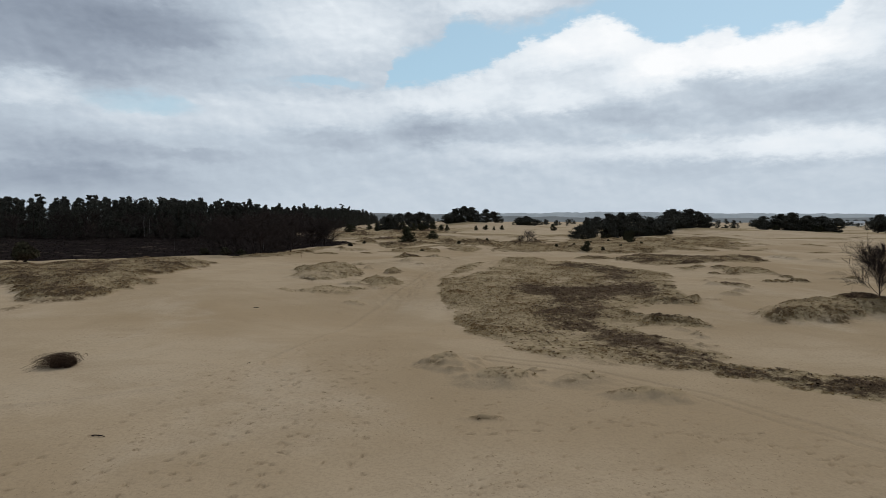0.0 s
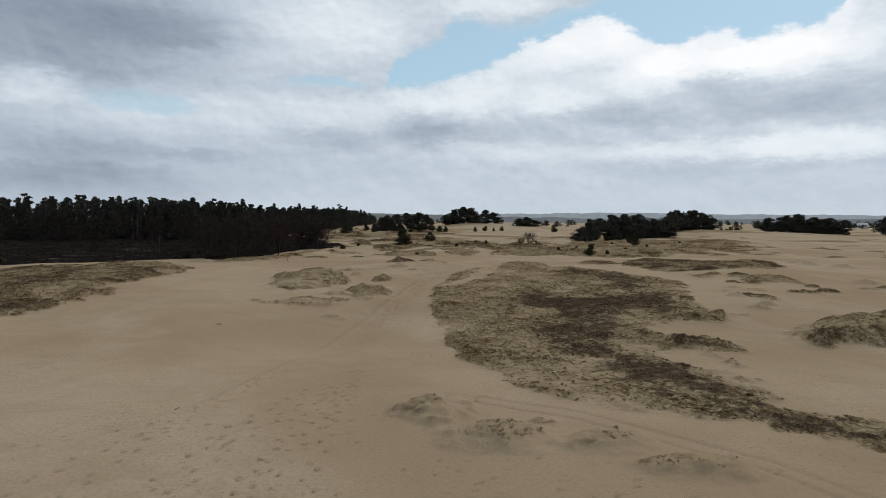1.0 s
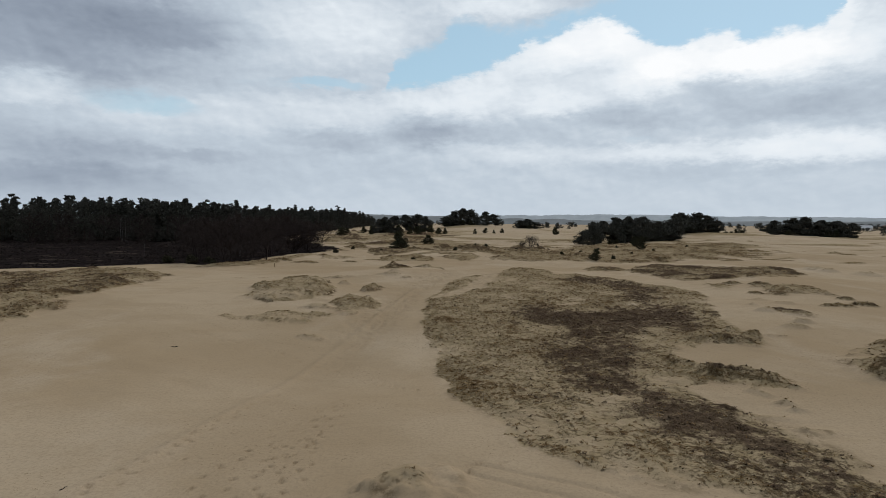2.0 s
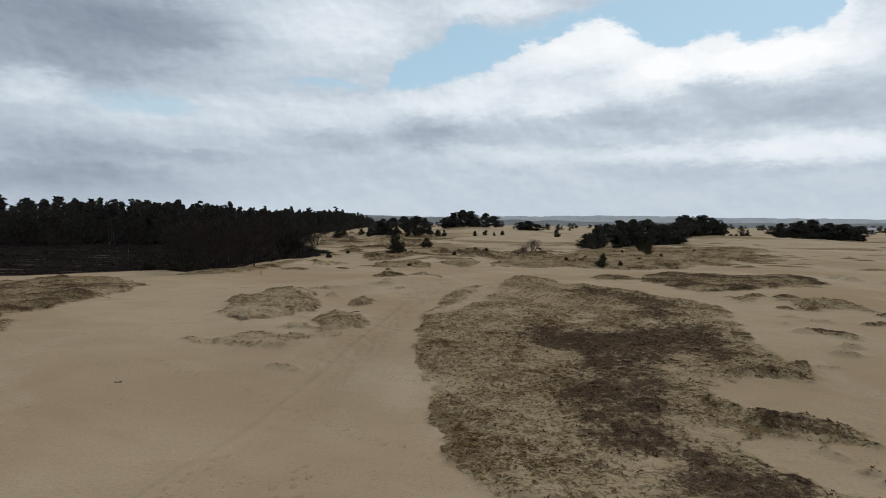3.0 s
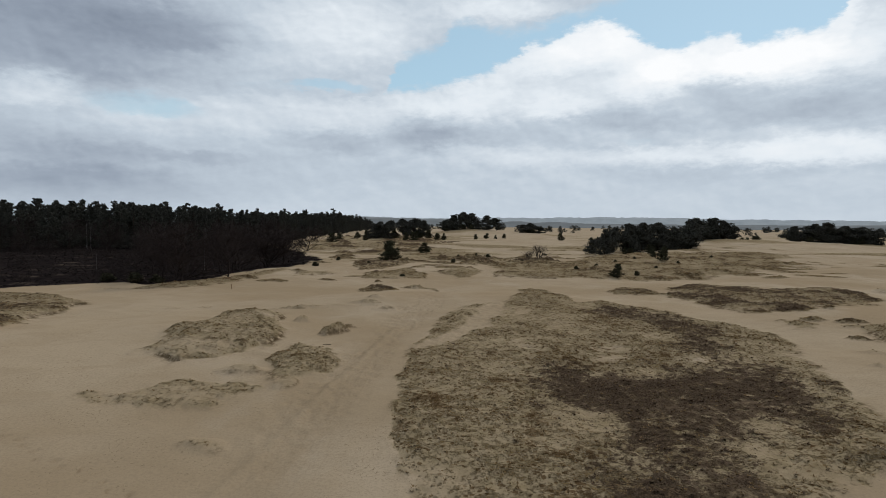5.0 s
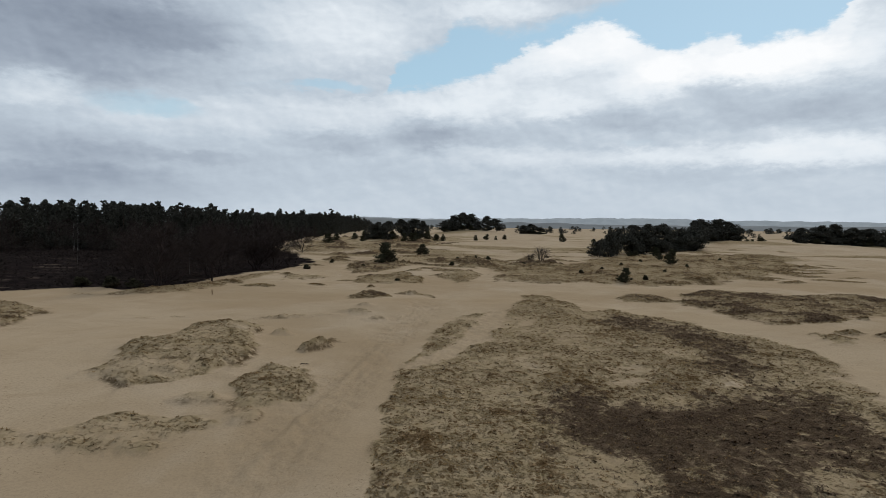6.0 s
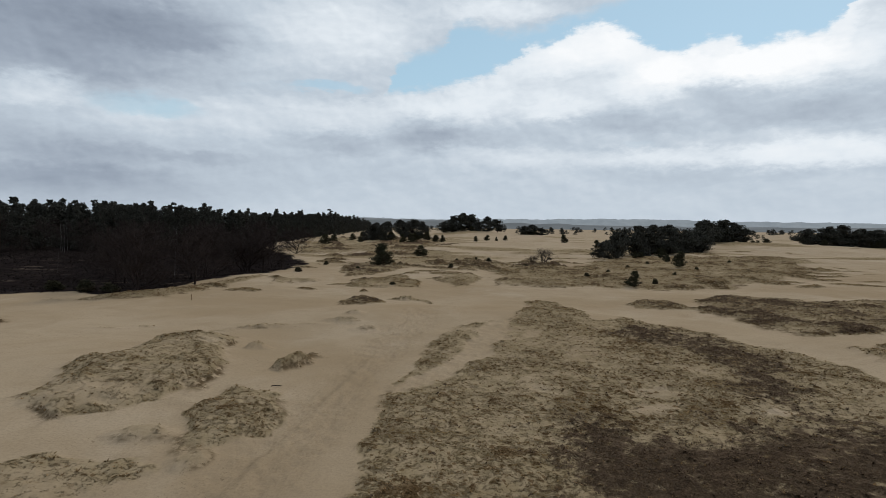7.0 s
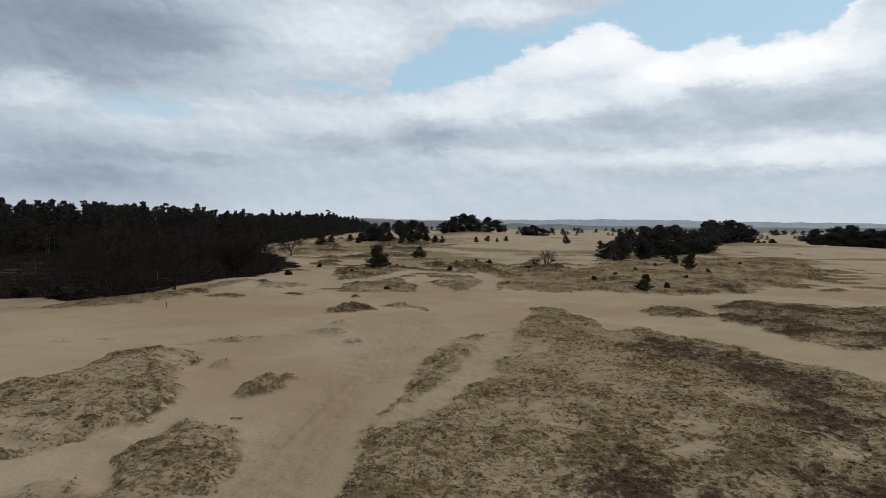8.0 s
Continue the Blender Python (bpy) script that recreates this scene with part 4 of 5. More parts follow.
def low_pine(rng, h, w, count, size):
    """Triangles of one small woodland pine: trunk and layered crown."""
    lean = rng.normal(0, 0.03 * h, 2)
    tv, tf = [], []
    for s, r in ((0, 0.17), (0.9, 0.05)):
        for a in range(4):
            tv.append((lean[0] * s + r * math.cos(a * 1.57), lean[1] * s + r * math.sin(a * 1.57), h * s))
    for a in range(4):
        b = (a + 1) % 4
        tf += [(a, b, 4 + b), (a, 4 + b, 4 + a)]
    cs, rs = [], []
    n = 15
    for q in range(n):
        s = 0.12 + 0.86 * q / (n - 1)
        g = (1.06 - s) ** 0.55
        a, d = rng.uniform(0, 6.28), 0.46 * w * g * rng.uniform(0.2, 1)
        cs.append(np.array((lean[0] * s + d * math.cos(a), lean[1] * s + d * math.sin(a), h * s - 0.2)))
        rs.append(w * rng.uniform(0.18, 0.28) * (0.45 + 0.6 * g))
    v, f = leaves(rng, cs, rs, count, size, 0.6)
    return np.array(tv), np.array(tf), v, f


def wood(name, spots, label, category, spread=5.6):
    """A stand of many pines as one thing: trunks and crowns."""
    rng = np.random.default_rng(77)
    fine = [low_pine(rng, 14, 6.2, 95, 0.34) for _ in range(6)]
    rough = [low_pine(rng, 14, spread, *((34, 0.55) if spread < 8 else (20, 1.1))) for _ in range(5)]
    TV, TF, CV, CF = [], [], [], []
    nt = nc = 0
    for x, y, z, h, close in spots:
        tv, tf, cv, cf = (fine if close else rough)[rng.integers(5)]
        a, g = rng.uniform(0, 6.28), h / 14
        wide = g * rng.uniform(0.85, 1.2)
        R = np.array(((math.cos(a) * wide, -math.sin(a) * wide, 0), (math.sin(a) * wide, math.cos(a) * wide, 0), (0, 0, g)))
        sink = 0.3 if spread < 8 else 0.34 * h
        TV.append(tv @ R.T + (x, y, z - sink)), TF.append(tf + nt)
        CV.append(cv @ R.T + (x, y, z - sink)), CF.append(cf + nc)
        nt, nc = nt + len(tv), nc + len(cv)
    ob = tagged(new(name), label, category, kind="stuff")
    link_mesh("trunks", np.concatenate(TV), np.concatenate(TF), M_BARK, ob)
    link_mesh("crowns", np.concatenate(CV), np.concatenate(CF), M_NEEDLE, ob)
    return ob


FRONT = [(-420, 165), (-260, 165), (-180, 162), (-110, 164), (-86, 172), (-70, 195), (-61, 235), (-59, 300), (-63, 380), (-66, 470), (-74, 570)]


def forest_spots():
    rng = np.random.default_rng(3)
    out = []
    for (ax, ay), (bx, by) in zip(FRONT, FRONT[1:]):
        d = math.hypot(bx - ax, by - ay)
        nx, ny = (ay - by) / d, (bx - ax) / d
        gap_ = 4.2 if ay < 300 else 5.5
        for s in np.arange(0, d, gap_):
            for depth in range(7):
                e = depth * 6.0 + rng.uniform(-1.8, 1.8)
                x = ax + (bx - ax) * s / d + nx * e + rng.normal(0, 1.2)
                y = ay + (by - ay) * s / d + ny * e + rng.normal(0, 1.2)
                tall = 10.7 + 2.0 * min(1, depth / 3) + rng.normal(0, 0.9) + (1.6 if rng.uniform() < 0.06 else 0)
                out.append((x, y, tall * float(np.interp(y, (205, 250, 330, 430, 500, 600), (1.0, 0.84, 0.92, 0.97, 0.78, 0.5))), depth < 3 and ay < 240))
    z = land(np.array([o[0] for o in out]), np.array([o[1] for o in out]))[0]
    return [(x, y, q, h, d) for (x, y, h, d), q in zip(out, z)]


wood("pine_forest", forest_spots(), "dense dark pine forest behind the heath", "forest")


def far_spots():
    rng = np.random.default_rng(9)
    out = []
    for cx, cy, sx, sy, n, h in ((-10, 600, 50, 40, 12, 5.5), (100, 560, 30, 25, 10, 5), (190, 600, 50, 40, 14, 5.5), (320, 560, 80, 50, 20, 6),
                                 (60, 690, 130, 40, 24, 6), (300, 700, 140, 40, 26, 6), (480, 620, 80, 60, 24, 6.5),
                                 (180, 420, 24, 12, 14, 4), (250, 400, 30, 14, 14, 4), (120, 440, 20, 10, 10, 3.5), (78, 470, 14, 8, 10, 4),
                                 (362, 500, 8, 5, 7, 5), (386, 506, 6, 4, 5, 5), (412, 508, 12, 5, 9, 6)):
        for _ in range(n):
            out.append((rng.normal(cx, sx), rng.normal(cy, sy), max(2.0, rng.normal(h, h * 0.2))))
    z = land(np.array([o[0] for o in out]), np.array([o[1] for o in out]))[0]
    return [(x, y, q, h, False) for (x, y, h), q in zip(out, z)]


wood("distant_woods", far_spots(), "scattered dark pine clumps far across the sand", "forest", 17.0)

# ---------------------------------------------------------------- pine groves on the sand
GROVES = [
    # x, y, height, width
    (38.8, 150.8, 6.4, 4.4), (45.3, 165.8, 6.8, 5.4), (50.8, 169.8, 8.0, 6.2), (55.8, 173.9, 8.2, 6.4), (62.6, 180, 8.0, 6.4), (68.9, 186.1, 7.0, 6.2),
    (60.5, 176, 3.8, 5.0), (67.5, 184, 4.0, 5.4), (74, 191, 4.2, 5.6), (82, 205, 7.6, 7.2), (89.6, 224.3, 8.2, 7.6), (94.9, 227.4, 8.4, 8.0),
    (101.3, 230.5, 8.2, 8.0), (107.4, 234.5, 7.4, 7.6), (112, 237.6, 5.2, 6.4), (77, 194, 6.4, 6.8),
    (-1.6, 348.7, 6.5, 8.0), (4, 352, 9.0, 9.0), (9.4, 350.8, 10.4, 9.5), (14, 353.8, 9.6, 9.0), (23.4, 348.9, 8.6, 8.6), (29.5, 354, 7.8, 8.4), (18, 349, 5.0, 6.5),
    (-21.4, 293.3, 8.8, 7.6), (-16.5, 298.4, 9.4, 8.6), (-11.7, 295.4, 8.0, 6.6), (-19, 290, 4.0, 4.5),
    (45.2, 354.1, 5.0, 7.0), (50.8, 359.1, 6.0, 8.0), (54.9, 354.1, 4.2, 7.0),
    (139, 240.5, 6.2, 7.0), (144, 239, 7.4, 8.6), (149, 237, 8.0, 9.0), (154.5, 235, 7.0, 8.4), (160, 233, 6.8, 8.0), (166, 233, 6.4, 7.0), (186, 236, 8.4, 9.0), (193, 238, 8.0, 9.0),
    (-27.5, 246, 7.4, 6.5), (-23.5, 244, 7.8, 6.2), (-31, 255, 6.6, 6.5),
]
# lower neighbours that close the groves up
rng_g = np.random.default_rng(12)
for x, y, h, w in GROVES[:16] + GROVES[30:36]:
    GROVES.append((x + rng_g.uniform(-2.6, 2.6), y + rng_g.uniform(1.0, 5.0), h * rng_g.uniform(0.62, 0.85), w * rng_g.uniform(0.95, 1.2)))
FORMS = [pine(100 + q, 8.0, 7.0, low, 24, 84, 0.36) for q, low in enumerate((0.04, 0.14, 0.03, 0.22, 0.08))]
for q, (x, y, h, w) in enumerate(GROVES):
    form = FORMS[q % 5]
    if q < 5:
        c = stand(form, x, y, rng_g.uniform(0, 360))
        c.matrix_basis = c.matrix_basis @ Matrix.Diagonal((w / 7, w / 7, h / 8, 1))
    else:
        c = again(form, x, y, rng_g.uniform(0, 360), w / 7, tall=(h / 8) / (w / 7))
    tagged(c, "dark wind-shaped Scots pine in a grove on the sand", "pine tree", "pines on the dunes")

# young pines standing alone: x, y, height, width
YOUNG = [
    (-10.6, 121.5, 3.8, 4.4), (25.4, 94.9, 2.0, 2.1), (43.3, 124.3, 2.9, 2.5), (-5.7, 159.3, 2.5, 3.7), (46.2, 137.7, 1.5, 1.1),
    (12.7, 261.6, 2.2, 2.2), (18.5, 278, 2.5, 2.8), (22.9, 279.9, 1.8, 1.6), (27.9, 289.8, 2.3, 2.4), (50.2, 262.8, 3.2, 3.4), (51.1, 213.1, 2.8, 2.9),
    (44.1, 151.9, 1.5, 1.3), (47.5, 158, 1.4, 2.2), (53, 160, 1.5, 1.7), (120.9, 238.1, 1.6, 1.9), (49, 146, 1.7, 1.6),
    (-38.7, 205.7, 3.0, 4.2), (-43, 239.8, 2.4, 4), (-29.5, 258.2, 4.8, 4.4), (-26.2, 259.6, 5.6, 5.0), (-36, 242.5, 2.4, 3), (-33.8, 256.4, 3.6, 3.6), (-21.6, 248.2, 3.6, 4.6),
    (-15.1, 222.8, 3.4, 2.8), (-12.9, 233.9, 3.0, 4.2), (-7.5, 253.7, 3.2, 4.0), (-4, 248.7, 2.8, 3.2), (-1.3, 249.7, 2.6, 2.4), (-10.5, 240, 2.6, 3.0), (-31, 230, 2.0, 2.6),
    (125, 255, 1.7, 2.6), (131, 262, 1.8, 3.0), (117, 262, 2.0, 3.0), (138, 300, 3, 4), (150, 290, 2.6, 4),
]
for gx, gy, n, sx, sy in ((56, 176, 3, 10, 2), (100, 229, 3, 9, 2), (10, 349, 5, 12, 3), (-17, 292, 3, 6, 2), (50, 354, 3, 5, 2), (152, 234, 5, 13, 2)):
    for _ in range(n):
        YOUNG.append((gx + sx * rng_g.uniform(-1, 1), gy + (0.75 if gy < 240 else 0) * sx * rng_g.uniform(-0.3, 0.3) + rng_g.uniform(-sy, sy), rng_g.uniform(1.8, 3.0), rng_g.uniform(3.0, 4.4)))
KINDS = [young_pine(300 + q, 3.0, 3.0) for q in range(4)]
for q, (x, y, h, w) in enumerate(YOUNG):
    form = KINDS[q % 4]
    if q < 4:
        c = stand(form, x, y, 40 * q)
        c.matrix_basis = c.matrix_basis @ Matrix.Diagonal((w / 3, w / 3, h / 3, 1))
    else:
        c = again(form, x, y, rng_g.uniform(0, 360), w / 3, tall=h / w)
    tagged(c, "bushy young pine growing alone on the sand" if h > 1.9 else "small stunted young pine on a grassy hummock", "pine tree", "young pines on the dunes")

# low bushes: x, y, height, width
BUSHES = [(29.8, 98.5, 0.9, 1.1), (21.2, 102.9, 0.7, 1.0), (44.3, 119.1, 0.8, 1.0), (33, 121.6, 0.7, 0.9), (1.7, 117.6, 0.9, 1.1), (9.4, 138.2, 1.0, 1.2),
          (-21.4, 125.3, 0.9, 1.0), (-21.8, 107.1, 0.9, 1.6), (7.0, 141, 0.9, 0.7), (27, 112, 0.5, 0.8), (36, 108, 0.5, 0.8), (40, 132, 0.6, 0.8), (15.5, 127, 0.5, 1.1),
          (-39, 82.6, 1.5, 2.6), (-36.4, 82.4, 1.3, 2.2), (-43.2, 82.6, 1.4, 2.4), (-6, 91, 0.5, 1.2), (-13.5, 111, 0.5, 0.9), (3, 141, 0.5, 0.8), (23.5, 146, 0.6, 0.9), (60, 140, 0.6, 0.9)]
b0 = bush(500, 1.0, 1.1, M_BUSH)
for q, (x, y, h, w) in enumerate(BUSHES):
    if q == 0:
        c = stand(b0, x, y)
        c.matrix_basis = c.matrix_basis @ Matrix.Diagonal((w / 1.1, w / 1.1, h, 1))
    else:
        c = again(b0, x, y, rng_g.uniform(0, 360), w / 1.1, tall=h * 1.1 / w)
    tagged(c, "small dark rounded evergreen bush on sandy grass", "bush", "low bushes on the dunes")

juniper = stand(bush(510, 3.4, 3.3, M_BUSH, 260, 0.2), -60.6, 64.6)
juniper.name = "juniper_bush"
tagged(juniper, "tall dark juniper bush at the edge of the heath", "bush")


def windswept(seed):
    """A dead shrub laid over by the wind: a dense heap with long strands trailing one way."""
    ob = bush(seed, 0.58, 1.05, M_DEADBUSH, 300, 0.05)
    rng = np.random.default_rng(seed)
    strands = Limbs()
    for q in range(300):
        a = Vector((rng.normal(0.15, 0.25), rng.normal(0, 0.22), rng.uniform(0.1, 0.5)))
        peak = a + Vector((-rng.uniform(0.1, 0.6), rng.normal(0, 0.15), rng.uniform(0.0, 0.18)))
        end = peak + Vector((-rng.uniform(0.2, 0.75), rng.normal(0, 0.2), -rng.uniform(0.1, 0.35)))
        end.z = max(end.z, 0.05)
        strands.tube([a, a.lerp(peak, 0.6) + Vector((0, 0, 0.05)), peak, peak.lerp(end, 0.5) + Vector((0, 0, 0.04)), end], 0.008, 0.003, 3)
    link_mesh("strand_fan", strands.v, strands.f, M_DEADBUSH, ob)
    return ob


shrub = stand(windswept(511), -17.9, 8.7)
shrub.name = "withered_shrub"
tagged(shrub, "dark withered heather shrub alone on bare sand", "shrub")

# ---------------------------------------------------------------- leafless trees
oak = stand(bare_tree(606, 3.7, 4.0, dense=2.5, low=0.10, rise=0.95, thin=0.7), 31.2, 27.2, 20)
tagged(oak, "leafless spreading oak on a dark grassy mound", "tree")
s1 = stand(bare_tree(601, 2.8, 3.6, "bare_shrub", M_TWIG, stems=5, dense=0.7, rise=0.9, thin=1.2), 19.6, 130.1)
tagged(s1, "leafless pale-twigged shrub on a mossy mound", "shrub", "bare shrubs on the mound")
s2 = again(s1, 17.6, 131.1, 130, 0.66)
HEDGE = [(-32.4, 80.5, 7.4, 1.2), (-36.5, 88, 7.4, 1.2), (-30.8, 95, 7.0, 1.0), (-42, 95, 7.6, 1.2), (-36.5, 103, 7.6, 1.1), (-48, 106, 7.2, 1.1), (-31.5, 113, 6.8, 1.0),
         (-41, 117, 7.6, 1.2), (-54, 121, 7.0, 1.1), (-33, 128, 6.6, 1.0), (-47, 133, 8.0, 1.2), (-62, 137, 7.4, 1.1), (-38, 146, 7.2, 1.1), (-40.6, 176, 6.2, 1.2),
         (-54, 152, 8.4, 1.2), (-46, 162, 8.0, 1.1), (-70, 158, 8.4, 1.2), (-64, 170, 9.0, 1.2), (-52, 182, 8.4, 1.2), (-58, 196, 9.0, 1.2), (-35, 84.5, 6.6, 1.2), (-29.5, 88, 6.0, 0.9), (-33, 99, 7.2, 1.1),
         (-27.5, 108, 6.0, 0.9), (-36, 110, 7.6, 1.1), (-46, 100, 7.0, 1.1), (-30, 120, 6.4, 0.9), (-52, 112, 7, 1.1), (-44, 142, 8, 1.2), (-36, 160, 7, 1.1),
         (-78, 160, 8.6, 1.3), (-88, 158, 8.2, 1.3), (-98, 158, 8.4, 1.3), (-108, 157, 8.6, 1.3), (-118, 157, 8.2, 1.3), (-130, 156, 8.4, 1.3), (-82, 150, 5, 0.9), (-104, 150, 5, 0.9)]
T0 = [bare_tree(620 + q, 7.5, 7.0, dense=1.5, low=0.05, rise=0.75) for q in range(3)]
for q, (x, y, h, g) in enumerate(HEDGE):
    if q < 3:
        c = stand(T0[q], x, y, 50 * q)
        c.matrix_basis = c.matrix_basis @ Matrix.Diagonal((g, g, h / 7.5, 1))
    else:
        c = again(T0[q % 3], x, y, rng_g.uniform(0, 360), g, tall=h / 7.5 / g)
    tagged(c, "leafless brown deciduous tree at the forest edge", "tree", "bare trees along the heath")
SCRUB = [(-62, 120, 2.2, 4.2), (-71, 128, 2.4, 5), (-54, 112, 1.8, 3.6), (-80, 136, 2.4, 5.2), (-47, 92, 1.4, 3), (-53, 99, 1.6, 3.4), (-76, 113, 1.4, 3.2), (-66, 101, 1.3, 3),
         (-92, 140, 2.5, 6), (-58, 88, 1.1, 2.6), (-100, 146, 2.6, 6), (-86, 122, 1.6, 3.8), (-110, 150, 2.6, 6), (-70, 90, 1.0, 2.6), (-46, 84, 1.3, 2.8), (-64, 136, 2.2, 4.6)]
for q, (x, y, h, w) in enumerate(SCRUB):
    tagged(again(T0[q % 3], x, y, rng_g.uniform(0, 360), w / 7.0, tall=(h / 7.5) / (w / 7.0)), "dark leafless scrub bush growing in the heather", "bush", "scrub on the heath")
low_oak = stand(bare_tree(640, 5.8, 9.0, "spreading_oak", stems=5, dense=0.9, low=0.2, rise=0.6, thin=1.8), -29.4, 105)
tagged(low_oak, "low wide leafless oak with thick twisted limbs", "tree")


def birch_tree(seed, h):
    """A slim birch: one straight white stem, a few thin rising boughs, hanging dark twigs."""
    rng = np.random.default_rng(seed)
    ob = new("birch_tree")
    trunk, boughs, twigs = Limbs(), Limbs(), Limbs()
    top = Vector((rng.normal(0, 0.03 * h), rng.normal(0, 0.03 * h), h))
    stem = [Vector((0, 0, -0.2)).lerp(top, s) + Vector((0.10 * math.sin(4 * s + seed), 0.08 * math.sin(5 * s), 0)) for s in (0, 0.15, 0.3, 0.45, 0.6, 0.8, 1.0)]
    trunk.tube(stem, 0.055, 0.015, 7)
    for q in range(16):
        s = 0.35 + 0.6 * q / 15
        p = Vector((0, 0, -0.2)).lerp(top, s)
        a = q * 2.4
        reach = 0.17 * h * (1.1 - 0.7 * s) * rng.uniform(0.7, 1.2)
        tip = p + Vector((math.cos(a) * reach, math.sin(a) * reach, reach * 1.3))
        boughs.tube(bent(rng, p, tip, 0.05), 0.022, 0.008, 4)
        for _ in range(9):
            u = p.lerp(tip, rng.uniform(0.35, 1))
            twigs.tube(bent(rng, u, u + Vector((rng.normal(0, 0.3), rng.normal(0, 0.3), rng.uniform(-0.6, 0.4))), 0.05, 3), 0.006, 0.003, 3)
    link_mesh("trunk", trunk.v, trunk.f, M_BIRCH, ob, "peeling white bark")
    link_mesh("bough_frame", boughs.v, boughs.f, M_TWIG, ob)
    link_mesh("twig_crown", twigs.v, twigs.f, M_TWIG, ob)
    return ob


BIRCHES = [(-39.6, 104.1, 8.0), (-91.6, 156, 7.4), (-93.2, 159, 7.0), (-98, 168, 8.0), (-52.5, 188, 8.0), (-60.6, 109.2, 3.4), (-88, 152, 6.6), (-69, 150, 7.5)]
birch = birch_tree(650, 7.5)
for q, (x, y, h) in enumerate(BIRCHES):
    c = stand(birch, x, y, 0, h / 7.5) if q == 0 else again(birch, x, y, 70 * q, h / 7.5)
    tagged(c, "slender white-barked leafless birch before the pines", "birch", "birches at the forest edge")


# ---------------------------------------------------------------- grasses
def sprigs(name, box, per, chooser, tall, blades, wide, mat, label, seed, limit, rise=0.8):
    """Tufts of blades spread over the ground where chooser says so."""
    rng = np.random.default_rng(seed)
    x0, y0, x1, y1 = box
    n = int((x1 - x0) * (y1 - y0) * per)
    x, y = rng.uniform(x0, x1, n), rng.uniform(y0, y1, n)
    z, veg, moss, heath, trod, lump, rim, cushion = land(x, y)
    keep = rng.uniform(0, 1, n) < chooser(veg, moss, heath, lump, rim)
    x, y, z = x[keep][:limit], y[keep][:limit], z[keep][:limit]
    n = len(x)
    a = rng.uniform(0, 2 * math.pi, (n, blades))
    s = rng.uniform(0.5, 1.3, (n, 1)) * tall
    lean = rng.uniform(0.3, 1.2, (n, blades)) * s
    root = np.stack([x, y, z], -1)[:, None, :] + np.stack([np.cos(a) * s * 0.3, np.sin(a) * s * 0.3, a * 0 - 0.02], -1)
    tip = root + np.stack([np.cos(a) * lean, np.sin(a) * lean, s * rise * rng.uniform(0.6, 1.4, (n, blades))], -1)
    side = np.stack([-np.sin(a), np.cos(a), a * 0], -1) * wide
    v = np.stack([root - side, root + side, tip], 2).reshape(-1, 3)
    ob = link_mesh(name, v, np.arange(len(v)).reshape(-1, 3), mat)
    return tagged(ob, label, "grass", kind="stuff")


sprigs("dry_grass", (-60, -2, 62, 88), 16, lambda v, m, h, l, r: np.where(v > 0.25, v * (1 - m) * (0.25 + 1.2 * smooth(0.4, 0.8, l)), 0), 0.09, 7, 0.034, M_STRAW,
       "tufts of bleached dry grass on the hummocks", 31, 60000, 0.55)
sprigs("moss_sprigs", (-60, -2, 62, 88), 22, lambda v, m, h, l, r: np.where(v > 0.25, m * (0.3 + 0.9 * smooth(0.5, 0.8, l)), 0), 0.12, 7, 0.045, M_MOSS,
       "dark brown mossy sprigs covering the hollows", 32, 46000, 0.4)
sprigs("root_fringe", (-60, -2, 62, 100), 16, lambda v, m, h, l, r: np.where(r > 0.3, r * l, 0), 0.13, 6, 0.028, M_DUNE,
       "dark exposed roots and grass along the hummock edges", 35, 14000, 0.45)
sprigs("dune_grass", (-48, 88, 120, 200), 2.6, lambda v, m, h, l, r: np.where(v > 0.25, 0.5 * v + 0.5 * r, 0), 0.24, 6, 0.035, M_DUNE,
       "brown dune grass on distant hummocks", 33, 16000, 0.4)
sprigs("heather", (-130, 66, -22, 190), 2.6, lambda v, m, h, l, r: np.where(h > 0.45, 0.8, 0), 0.36, 7, 0.06, M_HEATHER,
       "dark leafless heather covering the heath", 34, 11000, 0.55)

# ---------------------------------------------------------------- small things


def stick(name, x, y, length, r, turn, seed):
    rng = np.random.default_rng(seed)
    t = Limbs()
    a = Vector((-length / 2, 0, r))
    b = Vector((length / 2, 0, r * 1.2))
    t.tube(bent(rng, a, b, 0.02, 5), r, r * 0.6, 6)
    t.tube(bent(rng, a.lerp(b, 0.55), a.lerp(b, 0.8) + Vector((0, 0.12 * length, 0.02)), 0.02, 3), r * 0.6, r * 0.3, 5)
    ob = link_mesh(name, t.v, t.f, M_TWIG)
    ob.matrix_basis = pose(x, y, height(x, y), 0, 0, turn)
    return tagged(ob, "weathered dark stick lying on bare sand", "stick", "sticks on the sand")


stick("stick", -11.5, 0.6, 0.42, 0.022, -8, 1)
stick("stick", -7.3, 46.8, 0.5, 0.025, 10, 2)
stick("stick", -15.6, 27.1, 0.36, 0.024, 4, 3)
stick("stick", -10.0, 9.2, 0.2, 0.015, 70, 4)


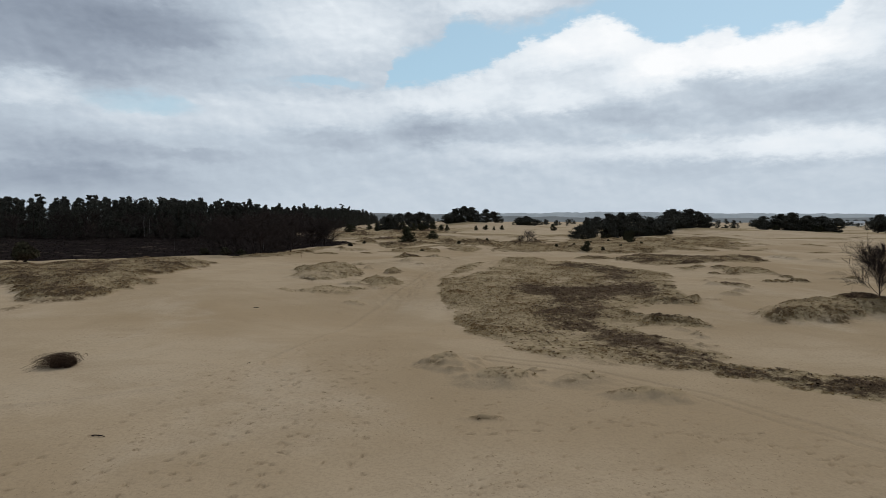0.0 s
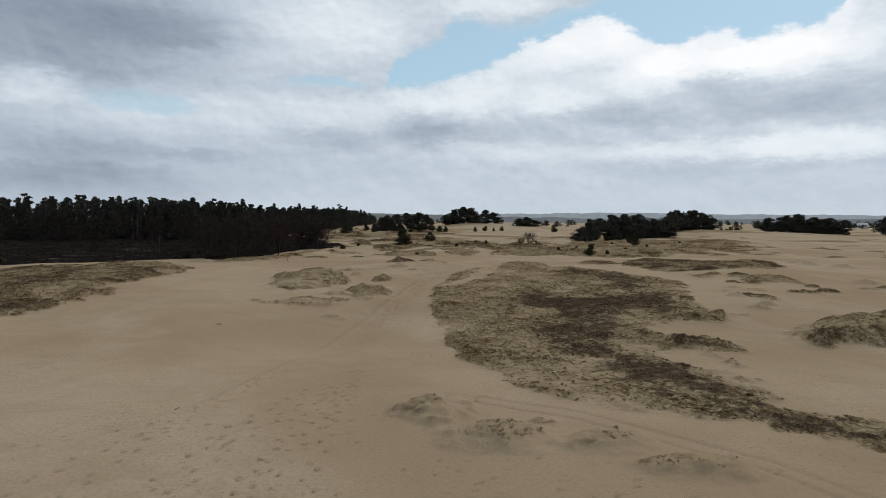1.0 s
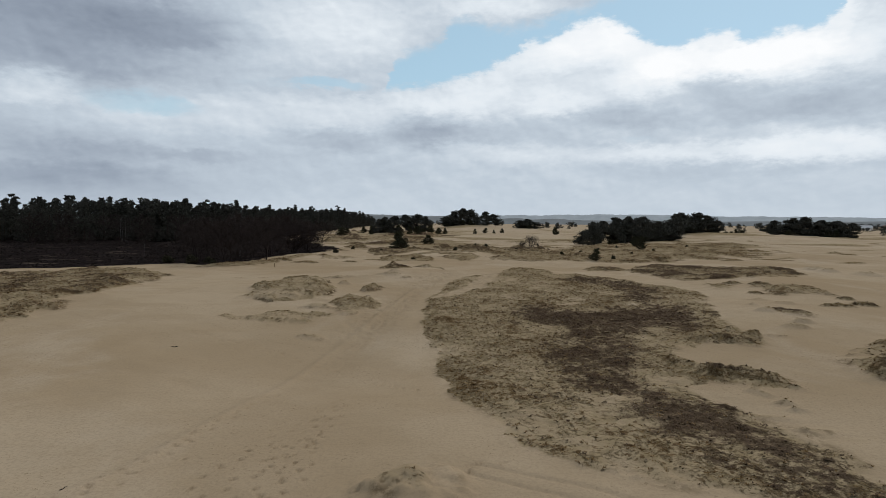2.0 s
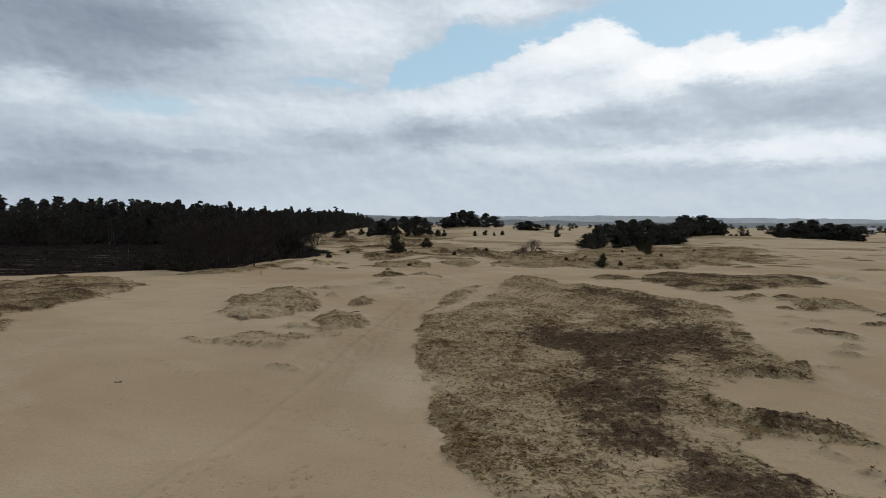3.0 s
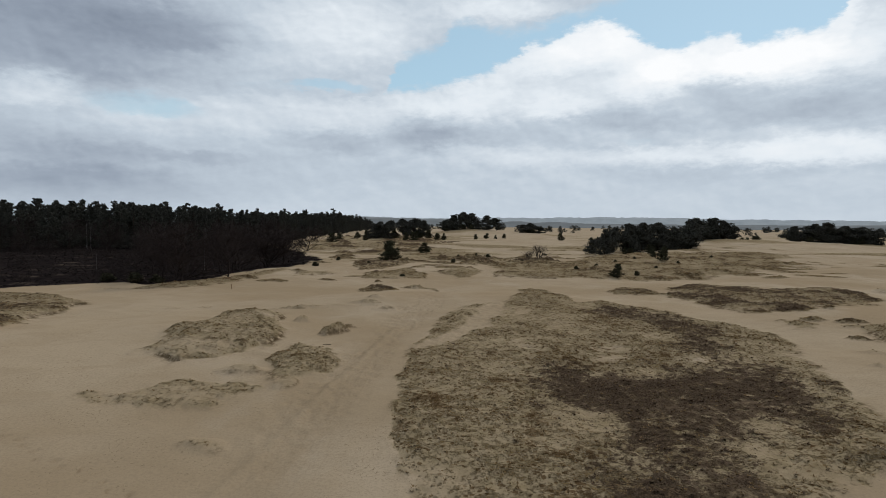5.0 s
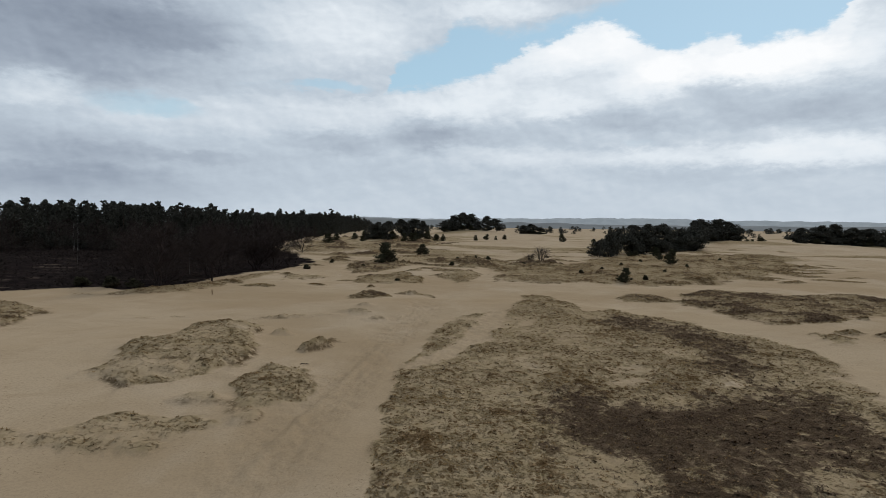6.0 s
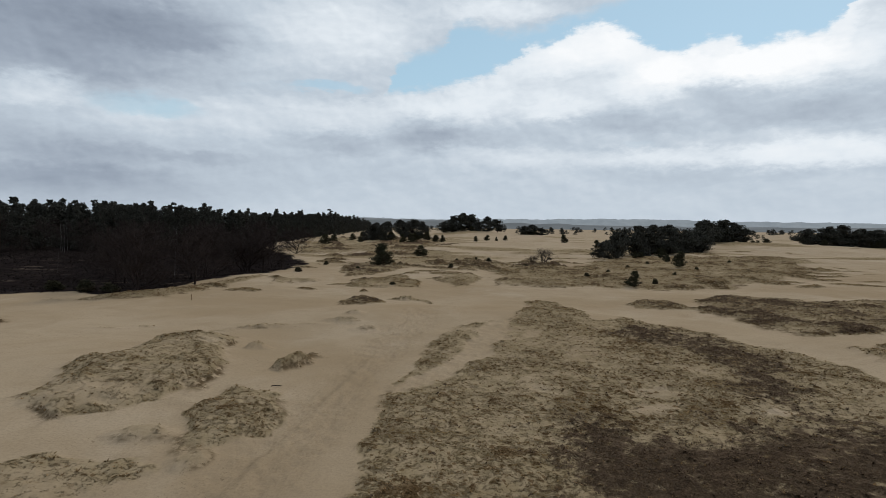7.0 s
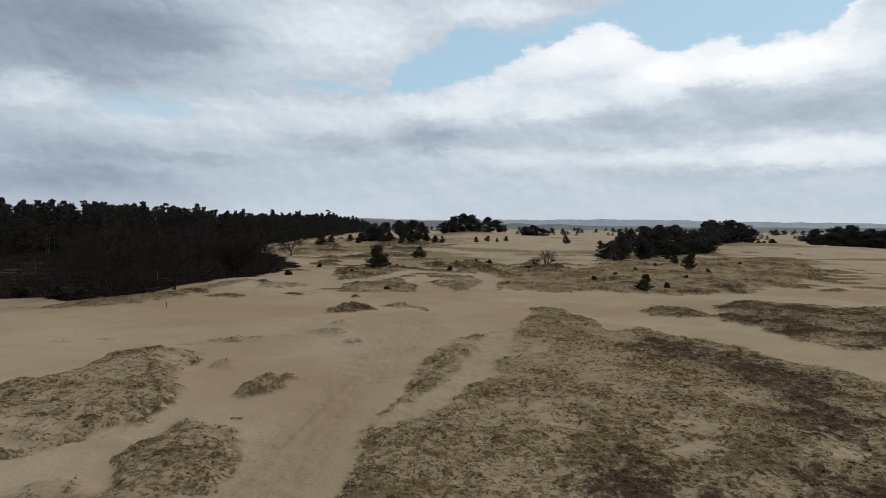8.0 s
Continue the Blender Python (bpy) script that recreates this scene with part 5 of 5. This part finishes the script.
def post(x, y, h):
    bm = bmesh.new()
    bmesh.ops.create_cone(bm, cap_ends=True, segments=10, radius1=0.055, radius2=0.048, depth=h + 0.3)
    bmesh.ops.bevel(bm, geom=[e for e in bm.edges if all(v.co.z > 0 for v in e.verts)], offset=0.012, segments=2, affect="EDGES")
    me = bpy.data.meshes.new("wooden_post")
    bm.to_mesh(me)
    bm.free()
    me.materials.append(M_POST)
    ob = new("wooden_post", me)
    ob.matrix_basis = pose(x, y, height(x, y) + h / 2 - 0.15, 2, -2, 0)
    return tagged(ob, "short weathered wooden post in the sand", "post")


post(-24.6, 76.2, 0.55)


def house(x, y, w, d, h, turn, tile):
    """A low gabled house: walls, tiled roof with eaves, door and windows."""
    ob = tagged(new("house"), "small white house with a dull roof among far trees", "house", "houses at the edge of the sand")

    def box(name, x0, x1, y0, y1, z0, z1, mat):
        bm = bmesh.new()
        bmesh.ops.create_cube(bm, size=1.0)
        for v in bm.verts:
            v.co = ((x0, x1)[v.co.x > 0], (y0, y1)[v.co.y > 0], (z0, z1)[v.co.z > 0])
        me = bpy.data.meshes.new(name)
        bm.to_mesh(me)
        bm.free()
        me.materials.append(mat)
        new(name, me).parent = ob

    box("wall", -w / 2, w / 2, -d / 2, d / 2, -0.6, h, M_WALL)
    e, top = 0.4, h + 0.42 * d
    v = [(-w / 2 - e, -d / 2 - e, h - 0.1), (w / 2 + e, -d / 2 - e, h - 0.1), (w / 2 + e, 0, top), (-w / 2 - e, 0, top), (w / 2 + e, d / 2 + e, h - 0.1), (-w / 2 - e, d / 2 + e, h - 0.1)]
    link_mesh("roof", v, [(0, 1, 2, 3), (3, 2, 4, 5), (0, 3, 5), (1, 4, 2), (0, 5, 4, 1)], tile, ob).data.polygons.foreach_set("use_smooth", [False] * 5)
    box("door", -0.5, 0.5, -d / 2 - 0.05, -d / 2 + 0.1, 0.0, 2.1, M_DOOR)
    for c in (-0.32, -0.17, 0.17, 0.32):
        box("window", c * w - 0.6, c * w + 0.6, -d / 2 - 0.05, -d / 2 + 0.1, 0.9, 2.2, M_DOOR)
    ob.matrix_basis = pose(x, y, height(x, y), 0, 0, turn)


M_WALL = bark_material("whitewashed_wall", (0.55, 0.54, 0.52), (0.78, 0.77, 0.74), 1.5)
M_TILE = bark_material("red_roof_tiles", (0.16, 0.085, 0.06), (0.26, 0.14, 0.10), 2.0)
M_SLATE = bark_material("grey_roof_sheet", (0.34, 0.34, 0.35), (0.50, 0.50, 0.51), 2.0)
M_DOOR = bark_material("dark_painted_wood", (0.03, 0.03, 0.03), (0.07, 0.065, 0.06), 4.0)
house(375, 520, 15, 5, 2.4, -8, M_SLATE)
house(402, 525, 10, 5, 2.4, 12, M_TILE)
house(392, 540, 9, 5, 2.4, 20, M_TILE)
